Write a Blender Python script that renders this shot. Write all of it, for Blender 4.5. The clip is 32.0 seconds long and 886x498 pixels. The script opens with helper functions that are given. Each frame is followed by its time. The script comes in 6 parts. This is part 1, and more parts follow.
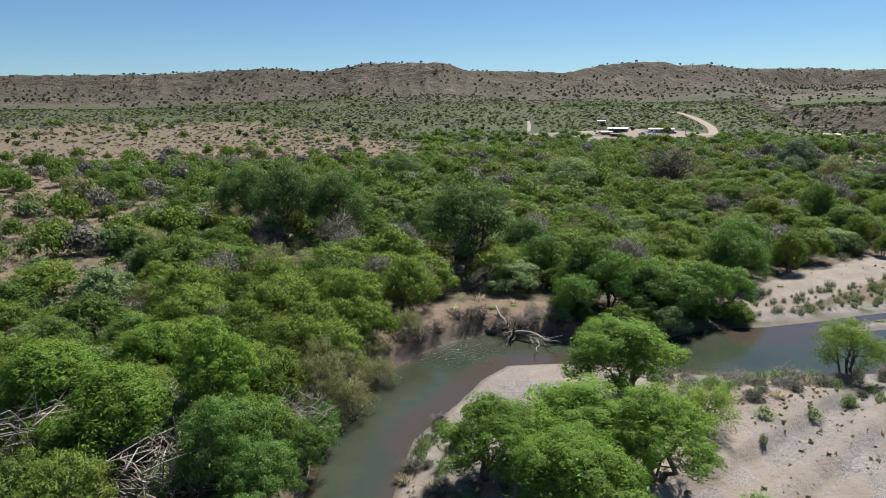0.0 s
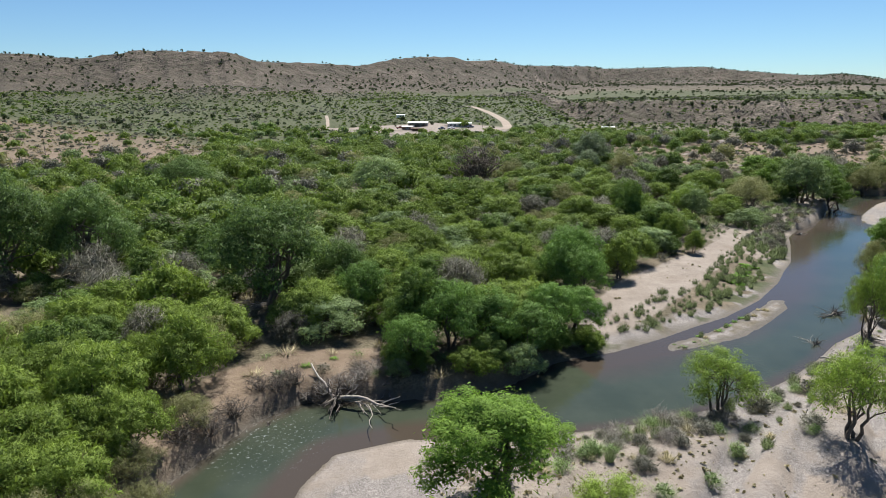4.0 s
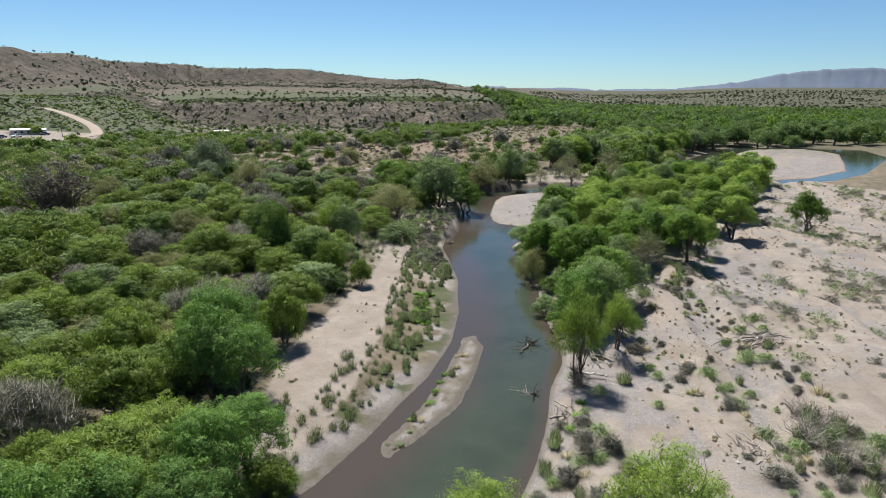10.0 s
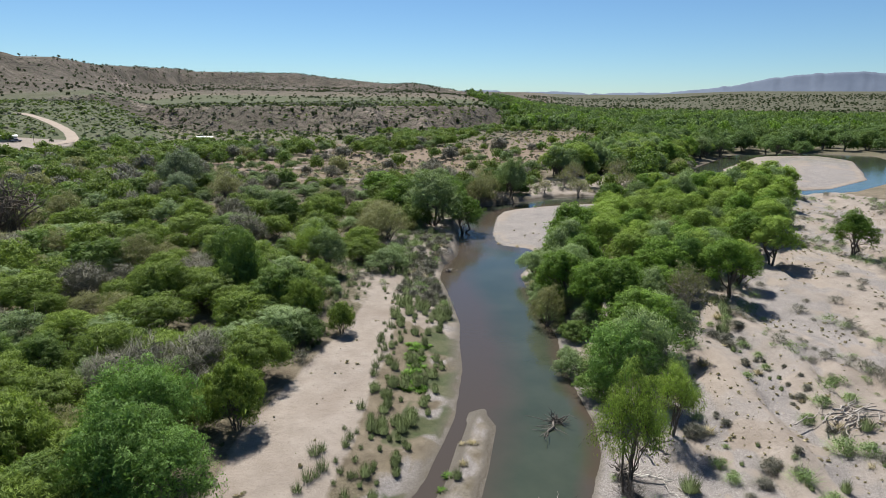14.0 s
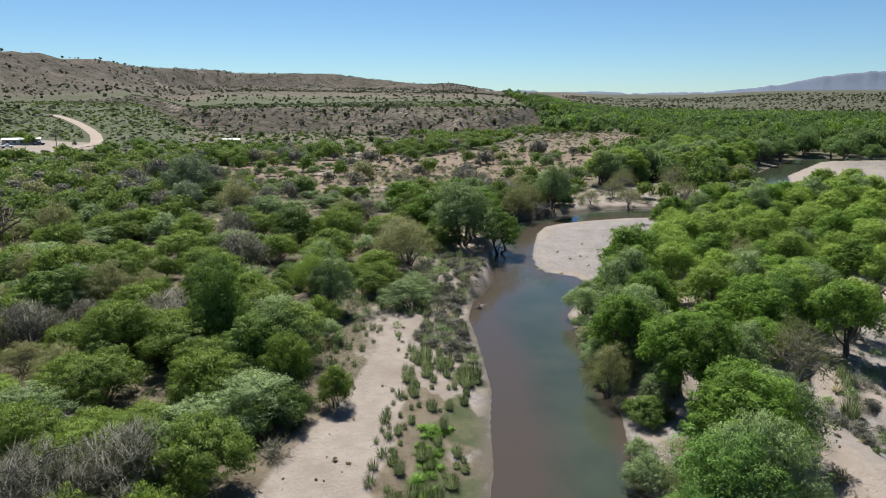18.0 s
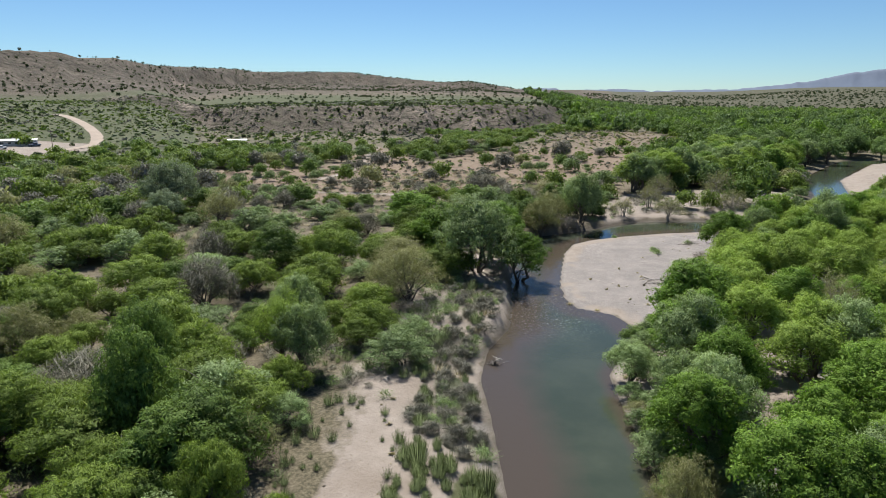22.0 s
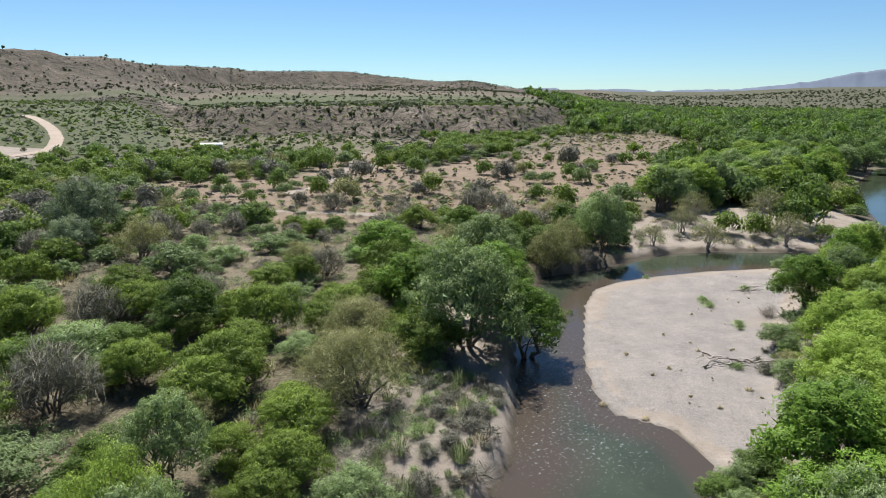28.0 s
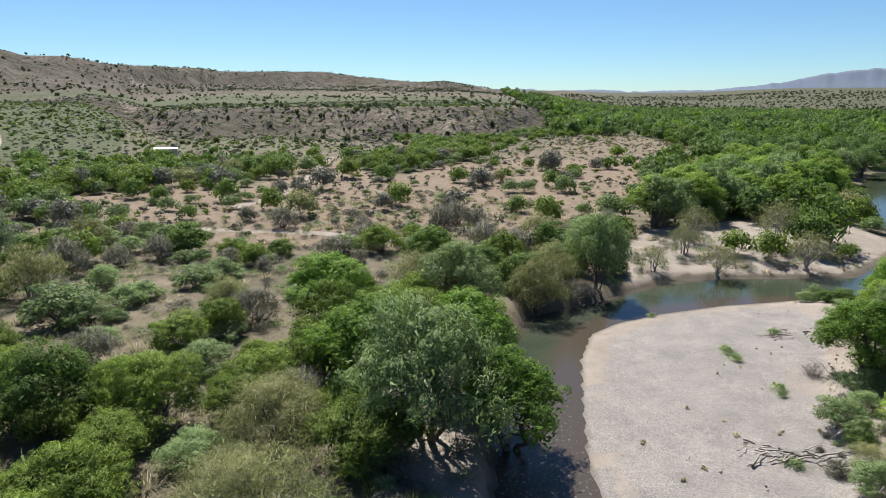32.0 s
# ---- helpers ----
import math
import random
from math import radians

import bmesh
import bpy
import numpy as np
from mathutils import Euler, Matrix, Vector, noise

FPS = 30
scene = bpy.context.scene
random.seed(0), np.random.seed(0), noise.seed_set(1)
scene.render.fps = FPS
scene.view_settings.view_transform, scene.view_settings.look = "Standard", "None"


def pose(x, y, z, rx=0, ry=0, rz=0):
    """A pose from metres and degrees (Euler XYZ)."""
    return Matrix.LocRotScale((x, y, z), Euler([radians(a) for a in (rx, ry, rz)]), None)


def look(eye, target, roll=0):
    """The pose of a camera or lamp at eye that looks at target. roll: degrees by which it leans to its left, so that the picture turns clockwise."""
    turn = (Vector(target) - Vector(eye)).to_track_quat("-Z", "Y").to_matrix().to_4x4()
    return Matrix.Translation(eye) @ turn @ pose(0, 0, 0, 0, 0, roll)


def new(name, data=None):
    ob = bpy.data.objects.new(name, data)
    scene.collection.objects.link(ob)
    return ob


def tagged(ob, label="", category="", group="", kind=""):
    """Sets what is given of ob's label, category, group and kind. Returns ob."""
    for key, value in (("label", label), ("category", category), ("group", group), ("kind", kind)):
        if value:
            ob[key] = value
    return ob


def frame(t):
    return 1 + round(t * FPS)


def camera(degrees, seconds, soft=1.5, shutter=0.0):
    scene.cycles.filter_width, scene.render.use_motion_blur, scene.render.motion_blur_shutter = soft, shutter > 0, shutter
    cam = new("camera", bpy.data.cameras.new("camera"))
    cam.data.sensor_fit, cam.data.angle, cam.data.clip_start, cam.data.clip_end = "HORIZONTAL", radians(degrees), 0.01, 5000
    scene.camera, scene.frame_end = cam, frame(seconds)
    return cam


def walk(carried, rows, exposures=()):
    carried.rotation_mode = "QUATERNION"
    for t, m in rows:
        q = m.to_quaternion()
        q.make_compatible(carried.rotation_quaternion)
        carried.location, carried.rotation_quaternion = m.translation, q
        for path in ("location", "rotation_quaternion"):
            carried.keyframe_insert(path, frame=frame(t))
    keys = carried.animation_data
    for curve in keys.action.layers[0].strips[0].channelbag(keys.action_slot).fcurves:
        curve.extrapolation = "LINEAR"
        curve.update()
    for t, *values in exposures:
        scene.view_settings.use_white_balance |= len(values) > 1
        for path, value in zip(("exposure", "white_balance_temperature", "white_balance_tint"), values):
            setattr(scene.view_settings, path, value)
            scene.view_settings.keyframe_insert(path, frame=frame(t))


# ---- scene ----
cam = camera(70.13, 32.0, soft=0.8)
PATH = [
    (0, pose(0.00, -0.00, 29.84, 76.90, 0.67, 1.03)),
    (0.5, pose(0.03, 2.17, 29.86, 76.81, 0.63, 1.03)),
    (1, pose(0.05, 4.39, 29.90, 76.73, 0.59, 1.01)),
    (1.5, pose(0.09, 6.67, 29.96, 76.69, 0.55, 0.78)),
    (2, pose(0.17, 9.03, 30.05, 76.58, 0.53, -1.11)),
    (2.5, pose(0.26, 11.47, 30.14, 76.49, 0.49, -3.17)),
    (3, pose(0.42, 13.95, 30.23, 76.40, 0.41, -6.58)),
    (3.5, pose(0.63, 16.43, 30.29, 76.26, 0.34, -11.51)),
    (4, pose(0.87, 18.90, 30.33, 76.14, 0.26, -16.91)),
    (4.5, pose(1.14, 21.37, 30.37, 76.06, 0.15, -22.26)),
    (6.5, pose(3.31, 30.86, 30.28, 76.08, -0.45, -40.47)),
    (7, pose(4.37, 33.07, 30.31, 76.10, -0.52, -45.05)),
    (7.5, pose(5.53, 35.23, 30.34, 76.12, -0.56, -49.13)),
    (8, pose(6.81, 37.30, 30.37, 76.13, -0.54, -49.38)),
    (8.5, pose(8.21, 39.25, 30.40, 76.15, -0.50, -49.42)),
    (9, pose(9.73, 41.09, 30.43, 76.17, -0.46, -49.47)),
    (9.5, pose(11.33, 42.85, 30.47, 76.21, -0.44, -49.74)),
    (10, pose(12.98, 44.57, 30.52, 76.25, -0.44, -50.77)),
    (10.5, pose(14.66, 46.24, 30.57, 76.32, -0.42, -51.18)),
    (11, pose(16.35, 47.86, 30.62, 76.36, -0.40, -51.22)),
    (11.5, pose(18.06, 49.42, 30.67, 76.39, -0.37, -51.23)),
    (12, pose(19.77, 50.93, 30.71, 76.42, -0.36, -51.24)),
    (12.5, pose(21.50, 52.39, 30.75, 76.46, -0.37, -51.28)),
    (13, pose(23.24, 53.81, 30.77, 76.50, -0.38, -51.30)),
    (13.5, pose(25.01, 55.23, 30.78, 76.55, -0.40, -51.30)),
    (14, pose(26.83, 56.66, 30.79, 76.59, -0.41, -51.33)),
    (14.5, pose(28.68, 58.10, 30.80, 76.63, -0.44, -51.29)),
    (16.5, pose(36.93, 64.18, 30.77, 76.64, -0.44, -50.26)),
    (17, pose(39.11, 65.79, 30.75, 76.63, -0.35, -49.88)),
    (17.5, pose(41.31, 67.38, 30.72, 76.62, -0.28, -49.50)),
    (18, pose(43.52, 68.97, 30.69, 76.62, -0.22, -48.06)),
    (18.5, pose(45.73, 70.56, 30.65, 76.61, -0.17, -46.90)),
    (19, pose(47.93, 72.15, 30.62, 76.59, -0.15, -46.38)),
    (19.5, pose(50.09, 73.77, 30.58, 76.56, -0.13, -46.36)),
    (20, pose(52.21, 75.41, 30.54, 76.55, -0.12, -46.34)),
    (20.5, pose(54.30, 77.07, 30.52, 76.52, -0.10, -46.34)),
    (21, pose(56.37, 78.74, 30.50, 76.49, -0.08, -46.34)),
    (21.5, pose(58.44, 80.42, 30.49, 76.47, -0.06, -46.35)),
    (22, pose(60.52, 82.11, 30.50, 76.46, -0.05, -46.31)),
    (22.5, pose(62.62, 83.82, 30.51, 76.45, -0.04, -46.32)),
    (23, pose(64.76, 85.54, 30.54, 76.46, -0.02, -46.33)),
    (23.5, pose(66.93, 87.27, 30.57, 76.46, -0.02, -46.37)),
    (24, pose(69.12, 89.00, 30.60, 76.45, -0.04, -46.38)),
    (24.5, pose(71.30, 90.74, 30.62, 76.42, -0.07, -46.38)),
    (25, pose(73.47, 92.47, 30.63, 76.39, -0.09, -46.39)),
    (25.5, pose(75.61, 94.19, 30.64, 76.38, -0.09, -46.39)),
    (27.5, pose(83.55, 100.54, 30.64, 76.41, -0.11, -46.35)),
    (28, pose(85.58, 102.13, 30.64, 76.44, -0.09, -46.32)),
    (28.5, pose(87.62, 103.71, 30.64, 76.47, -0.06, -46.32)),
    (29, pose(89.66, 105.28, 30.65, 76.47, -0.04, -46.30)),
    (29.5, pose(91.70, 106.85, 30.65, 76.48, -0.03, -46.26)),
    (30, pose(93.75, 108.41, 30.66, 76.49, -0.03, -46.26)),
    (30.5, pose(95.83, 109.99, 30.66, 76.49, -0.01, -46.67)),
    (31, pose(97.92, 111.57, 30.65, 76.51, -0.01, -47.26)),
    (31.5, pose(100.05, 113.13, 30.64, 76.51, -0.03, -47.76)),
    (32, pose(102.19, 114.68, 30.63, 76.51, -0.07, -48.32)),
]
walk(cam, PATH, ((0, 0.68), (2, 0.77), (4, 0.81), (7, 0.53), (8, 0.53), (9, 0.70), (13, 0.79), (14, 0.72), (18, 0.74), (20, 0.88), (23, 0.72), (25, 0.78), (28, 0.92), (32, 0.93)))

# ---- light ----
SUN_EL, SUN_AZ = radians(56), radians(32)      # azimuth clockwise from +y
world = bpy.data.worlds.new("sky")
scene.world = world
world.use_nodes = True
wn = world.node_tree.nodes
sky = wn.new("ShaderNodeTexSky")
sky.sky_type, sky.sun_disc = "NISHITA", False
sky.sun_elevation, sky.sun_rotation = SUN_EL, SUN_AZ
sky.altitude, sky.air_density, sky.dust_density, sky.ozone_density = 1300, 1.0, 0.15, 2.5
wn["Background"].inputs["Strength"].default_value = 0.053
tint = wn.new("ShaderNodeMix")
tint.data_type, tint.blend_type = "RGBA", "MULTIPLY"
tint.inputs["Factor"].default_value = 1.0
tint.inputs["B"].default_value = (0.745, 0.975, 1.15, 1)
world.node_tree.links.new(sky.outputs[0], tint.inputs["A"])
world.node_tree.links.new(tint.outputs["Result"], wn["Background"].inputs["Color"])
sun_data = bpy.data.lights.new("sun", "SUN")
sun_data.energy, sun_data.angle, sun_data.color = 5.0, radians(0.55), (1.0, 0.97, 0.90)
sun = new("sun", sun_data)
sun.matrix_world = look((0, 0, 0), (-math.sin(SUN_AZ) * math.cos(SUN_EL), -math.cos(SUN_AZ) * math.cos(SUN_EL), -math.sin(SUN_EL)))
sun.location = (0, 0, 400)


# ---- materials ----
def material(name):
    m = bpy.data.materials.new(name)
    m.use_nodes = True
    nt = m.node_tree
    return m, nt, nt.nodes["Principled BSDF"]


def node(nt, kind, **inputs):
    n = nt.nodes.new(kind)
    for k, v in inputs.items():
        n.inputs[k.replace("_", " ")].default_value = v
    return n


def noise_node(nt, scale, detail=5.0, rough=0.6, vec=None):
    n = node(nt, "ShaderNodeTexNoise", Scale=scale, Detail=detail, Roughness=rough)
    if vec is None:
        g = nt.nodes.new("ShaderNodeNewGeometry")
        vec = g.outputs["Position"]
    nt.links.new(vec, n.inputs["Vector"])
    return n.outputs["Fac"]


def ramp(nt, fac, *stops):
    r = nt.nodes.new("ShaderNodeValToRGB")
    els = r.color_ramp.elements
    while len(els) < len(stops):
        els.new(0.5)
    for e, (p, c) in zip(els, stops):
        e.position, e.color = p, (*c, 1) if len(c) == 3 else c
    nt.links.new(fac, r.inputs["Fac"])
    return r.outputs["Color"]


def mix(nt, fac, a, b, mode="MIX"):
    n = nt.nodes.new("ShaderNodeMix")
    n.data_type, n.blend_type = "RGBA", mode
    for sock, v in ((n.inputs["Factor"], fac), (n.inputs["A"], a), (n.inputs["B"], b)):
        if isinstance(v, (int, float)):
            sock.default_value = v
        elif isinstance(v, tuple):
            sock.default_value = (*v, 1)
        else:
            nt.links.new(v, sock)
    return n.outputs["Result"]


def maths(nt, op, a, b=0.0):
    n = nt.nodes.new("ShaderNodeMath")
    n.operation = op
    for sock, v in zip(n.inputs, (a, b)):
        if isinstance(v, (int, float)):
            sock.default_value = v
        else:
            nt.links.new(v, sock)
    return n.outputs[0]


def bump(nt, bsdf, height, strength, distance):
    b = node(nt, "ShaderNodeBump", Strength=strength, Distance=distance)
    nt.links.new(height, b.inputs["Height"])
    nt.links.new(b.outputs["Normal"], bsdf.inputs["Normal"])


def leaf_material(name, dark, light, through_light=0.31, rough=0.6):
    """Foliage: colour varies from leaf to leaf and from plant to plant; some light passes through."""
    m, nt, bsdf = material(name)
    geo = nt.nodes.new("ShaderNodeNewGeometry")
    info = nt.nodes.new("ShaderNodeObjectInfo")
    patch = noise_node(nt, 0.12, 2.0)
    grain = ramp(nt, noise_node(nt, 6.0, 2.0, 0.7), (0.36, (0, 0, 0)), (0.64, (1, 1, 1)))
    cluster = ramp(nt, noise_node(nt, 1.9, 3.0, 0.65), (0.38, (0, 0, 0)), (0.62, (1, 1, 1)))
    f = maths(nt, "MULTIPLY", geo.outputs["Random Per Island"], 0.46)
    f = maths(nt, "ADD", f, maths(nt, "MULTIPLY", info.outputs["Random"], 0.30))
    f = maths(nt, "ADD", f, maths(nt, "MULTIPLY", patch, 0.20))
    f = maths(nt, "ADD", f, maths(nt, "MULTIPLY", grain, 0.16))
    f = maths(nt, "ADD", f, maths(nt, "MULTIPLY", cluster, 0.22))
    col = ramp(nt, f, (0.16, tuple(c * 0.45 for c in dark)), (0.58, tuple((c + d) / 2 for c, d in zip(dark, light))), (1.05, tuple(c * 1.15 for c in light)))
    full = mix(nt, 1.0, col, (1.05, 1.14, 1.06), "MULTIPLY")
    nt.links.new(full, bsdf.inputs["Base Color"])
    bsdf.inputs["Roughness"].default_value = rough
    bsdf.inputs["Specular IOR Level"].default_value = 0.1
    tr = nt.nodes.new("ShaderNodeBsdfTranslucent")
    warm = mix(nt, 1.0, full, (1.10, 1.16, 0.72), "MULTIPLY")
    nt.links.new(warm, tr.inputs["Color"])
    ms = node(nt, "ShaderNodeMixShader", Fac=through_light)
    nt.links.new(bsdf.outputs[0], ms.inputs[1])
    nt.links.new(tr.outputs[0], ms.inputs[2])
    nt.links.new(ms.outputs[0], nt.nodes["Material Output"].inputs["Surface"])
    return m


def plain_material(name, c1, c2, scale=6.0, rough=0.8, bumped=0.3, dist=0.02, metal=0.0):
    m, nt, bsdf = material(name)
    n = noise_node(nt, scale)
    big = noise_node(nt, scale * 0.12)
    f = maths(nt, "ADD", maths(nt, "MULTIPLY", n, 0.6), maths(nt, "MULTIPLY", big, 0.4))
    nt.links.new(ramp(nt, f, (0.35, c1), (0.65, c2)), bsdf.inputs["Base Color"])
    bsdf.inputs["Roughness"].default_value, bsdf.inputs["Metallic"].default_value = rough, metal
    if bumped:
        bump(nt, bsdf, n, bumped, dist)
    return m


LEAF = {
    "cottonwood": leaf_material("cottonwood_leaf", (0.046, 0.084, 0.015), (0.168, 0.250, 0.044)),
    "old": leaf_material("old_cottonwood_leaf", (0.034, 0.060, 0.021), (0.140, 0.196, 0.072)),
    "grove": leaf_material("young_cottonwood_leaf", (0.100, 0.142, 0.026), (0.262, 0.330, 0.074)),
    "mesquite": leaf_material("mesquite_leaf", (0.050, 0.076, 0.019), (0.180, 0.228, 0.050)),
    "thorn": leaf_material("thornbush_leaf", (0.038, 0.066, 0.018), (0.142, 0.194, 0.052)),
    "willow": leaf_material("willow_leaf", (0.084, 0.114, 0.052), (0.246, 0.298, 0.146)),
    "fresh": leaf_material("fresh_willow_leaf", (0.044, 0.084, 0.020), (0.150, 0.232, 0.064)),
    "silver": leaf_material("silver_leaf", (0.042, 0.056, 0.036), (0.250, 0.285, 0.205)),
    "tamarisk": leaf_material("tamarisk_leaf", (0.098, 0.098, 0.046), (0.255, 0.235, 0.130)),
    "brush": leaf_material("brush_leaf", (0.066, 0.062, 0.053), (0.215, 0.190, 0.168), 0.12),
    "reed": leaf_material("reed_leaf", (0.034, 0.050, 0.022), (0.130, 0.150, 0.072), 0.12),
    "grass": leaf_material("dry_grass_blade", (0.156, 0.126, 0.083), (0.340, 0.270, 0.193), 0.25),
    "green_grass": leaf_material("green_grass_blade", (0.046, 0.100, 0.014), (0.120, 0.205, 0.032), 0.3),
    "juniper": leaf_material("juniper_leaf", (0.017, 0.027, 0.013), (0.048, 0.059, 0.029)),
}
BARK = plain_material("bark", (0.055, 0.042, 0.032), (0.16, 0.125, 0.095), 5.0, 0.9, 0.6, 0.03)
DEADWOOD = plain_material("dead_wood", (0.16, 0.135, 0.115), (0.40, 0.36, 0.32), 4.0, 0.85, 0.5, 0.02)
DARKWOOD = plain_material("dark_wood", (0.05, 0.042, 0.037), (0.17, 0.145, 0.125), 4.0, 0.9, 0.5, 0.02)
PALEWOOD = plain_material("bleached_wood", (0.34, 0.31, 0.27), (0.54, 0.50, 0.45), 5.0, 0.8, 0.3, 0.01)


def ground_material():
    m, nt, bsdf = material("ground")
    zone = nt.nodes.new("ShaderNodeAttribute")
    zone.attribute_name = "zone"
    zone2 = nt.nodes.new("ShaderNodeAttribute")
    zone2.attribute_name = "zone_far"
    z = nt.nodes.new("ShaderNodeSeparateColor")
    nt.links.new(zone.outputs["Color"], z.inputs[0])
    y = nt.nodes.new("ShaderNodeSeparateColor")
    nt.links.new(zone2.outputs["Color"], y.inputs[0])
    n_big, n_mid, n_fine, n_tiny = (noise_node(nt, s, d, 0.65) for s, d in ((0.035, 4.0), (0.35, 6.0), (3.0, 6.0), (14.0, 4.0)))
    n_hill = noise_node(nt, 0.012, 8.0, 0.7)

    def edged(sock, amount=0.6, lo=0.38, hi=0.62):
        wob = maths(nt, "ADD", sock, maths(nt, "MULTIPLY", maths(nt, "SUBTRACT", n_mid, 0.5), amount))
        return ramp(nt, wob, (lo, (0, 0, 0)), (hi, (1, 1, 1)))

    soil = ramp(nt, n_mid, (0.3, (0.085, 0.067, 0.046)), (0.52, (0.148, 0.121, 0.086)), (0.7, (0.200, 0.166, 0.123)))
    litter = ramp(nt, n_fine, (0.42, (0.060, 0.054, 0.034)), (0.6, (0.140, 0.120, 0.080)))
    soil = mix(nt, ramp(nt, n_big, (0.4, (0, 0, 0)), (0.6, (1, 1, 1))), soil, litter)
    sand = ramp(nt, n_mid, (0.25, (0.196, 0.165, 0.141)), (0.55, (0.262, 0.226, 0.198)), (0.8, (0.315, 0.279, 0.248)))
    sand = mix(nt, maths(nt, "MULTIPLY", n_tiny, 0.35), sand, (0.25, 0.205, 0.16))
    silt = ramp(nt, noise_node(nt, 0.11, 7.0, 0.7), (0.47, (0, 0, 0)), (0.62, (1, 1, 1)))
    sand = mix(nt, maths(nt, "MULTIPLY", silt, 0.5), sand, (0.185, 0.148, 0.120))
    crumbs = ramp(nt, noise_node(nt, 1.6, 5.0, 0.8), (0.60, (0, 0, 0)), (0.66, (1, 1, 1)))
    sand = mix(nt, maths(nt, "MULTIPLY", crumbs, 0.6), sand, (0.15, 0.125, 0.09))
    vor = node(nt, "ShaderNodeTexVoronoi", Scale=15.0)
    geo = nt.nodes.new("ShaderNodeNewGeometry")
    nt.links.new(geo.outputs["Position"], vor.inputs["Vector"])
    stones = nt.nodes.new("ShaderNodeSeparateColor")
    nt.links.new(vor.outputs["Color"], stones.inputs[0])
    gravel = ramp(nt, stones.outputs[0], (0.0, (0.120, 0.107, 0.099)), (0.5, (0.202, 0.182, 0.170)), (1.0, (0.310, 0.284, 0.268)))
    streak = ramp(nt, noise_node(nt, 0.28, 6.0, 0.7), (0.36, (0.86, 0.86, 0.87)), (0.62, (1.12, 1.11, 1.10)))
    gravel = mix(nt, 1.0, gravel, streak, "MULTIPLY")
    clear = ramp(nt, n_mid, (0.3, (0.128, 0.092, 0.066)), (0.6, (0.194, 0.146, 0.109)), (0.8, (0.238, 0.188, 0.146)))
    clear = mix(nt, ramp(nt, n_fine, (0.45, (0, 0, 0)), (0.68, (0.55, 0.55, 0.55))), clear, (0.17, 0.135, 0.085))
    green = ramp(nt, n_mid, (0.3, (0.048, 0.056, 0.026)), (0.55, (0.076, 0.082, 0.041)), (0.75, (0.118, 0.110, 0.068)))
    hill = ramp(nt, n_hill, (0.35, (0.050, 0.040, 0.032)), (0.5, (0.082, 0.066, 0.053)), (0.66, (0.126, 0.101, 0.083)))
    rocky = ramp(nt, noise_node(nt, 0.07, 8.0, 0.75), (0.35, (0.55, 0.55, 0.55)), (0.65, (1.35, 1.35, 1.35)))
    hill = mix(nt, 1.0, hill, rocky, "MULTIPLY")
    specks = ramp(nt, noise_node(nt, 0.16, 3.0, 0.7), (0.50, (0, 0, 0)), (0.58, (1, 1, 1)))
    hill = mix(nt, maths(nt, "MULTIPLY", specks, 0.6), hill, (0.055, 0.056, 0.034))
    scrubby = ramp(nt, noise_node(nt, 0.5, 4.0, 0.7), (0.54, (0, 0, 0)), (0.62, (1, 1, 1)))
    hill = mix(nt, maths(nt, "MULTIPLY", scrubby, 0.5), hill, (0.075, 0.072, 0.045))
    wet = (0.085, 0.070, 0.052)
    pale = ramp(nt, n_fine, (0.3, (0.250, 0.196, 0.160)), (0.7, (0.328, 0.268, 0.226)))

    col = mix(nt, edged(z.outputs[0]), soil, sand)
    col = mix(nt, edged(z.outputs[1]), col, gravel)
    col = mix(nt, edged(y.outputs[1]), col, clear)
    dots = ramp(nt, noise_node(nt, 0.22, 4.0, 0.75), (0.50, (0, 0, 0)), (0.58, (1, 1, 1)))
    green = mix(nt, maths(nt, "MULTIPLY", dots, 0.7), green, (0.045, 0.060, 0.024))
    col = mix(nt, edged(z.outputs[2], 0.9, 0.3, 0.7), col, green)
    col = mix(nt, y.outputs[0], col, hill)
    bare = nt.nodes.new("ShaderNodeAttribute")
    bare.attribute_name = "bare"
    col = mix(nt, edged(bare.outputs["Fac"], 0.8), col, pale)
    col = mix(nt, ramp(nt, y.outputs[2], (0.2, (0, 0, 0)), (0.8, (1, 1, 1))), col, wet)
    nt.links.new(col, bsdf.inputs["Base Color"])
    bsdf.inputs["Specular IOR Level"].default_value = 0.2
    rough = maths(nt, "SUBTRACT", 0.95, maths(nt, "MULTIPLY", y.outputs[2], 0.5))
    nt.links.new(rough, bsdf.inputs["Roughness"])
    h = maths(nt, "ADD", maths(nt, "MULTIPLY", n_fine, 0.35), n_mid)
    h = maths(nt, "ADD", h, maths(nt, "MULTIPLY", n_tiny, 0.1))
    crag = maths(nt, "ADD", noise_node(nt, 0.035, 6.0, 0.6), maths(nt, "MULTIPLY", noise_node(nt, 0.16, 4.0, 0.6), 0.3))
    h = maths(nt, "ADD", h, maths(nt, "MULTIPLY", maths(nt, "MULTIPLY", crag, y.outputs[0]), 42.0))
    bump(nt, bsdf, h, 0.8, 0.35)
    return m


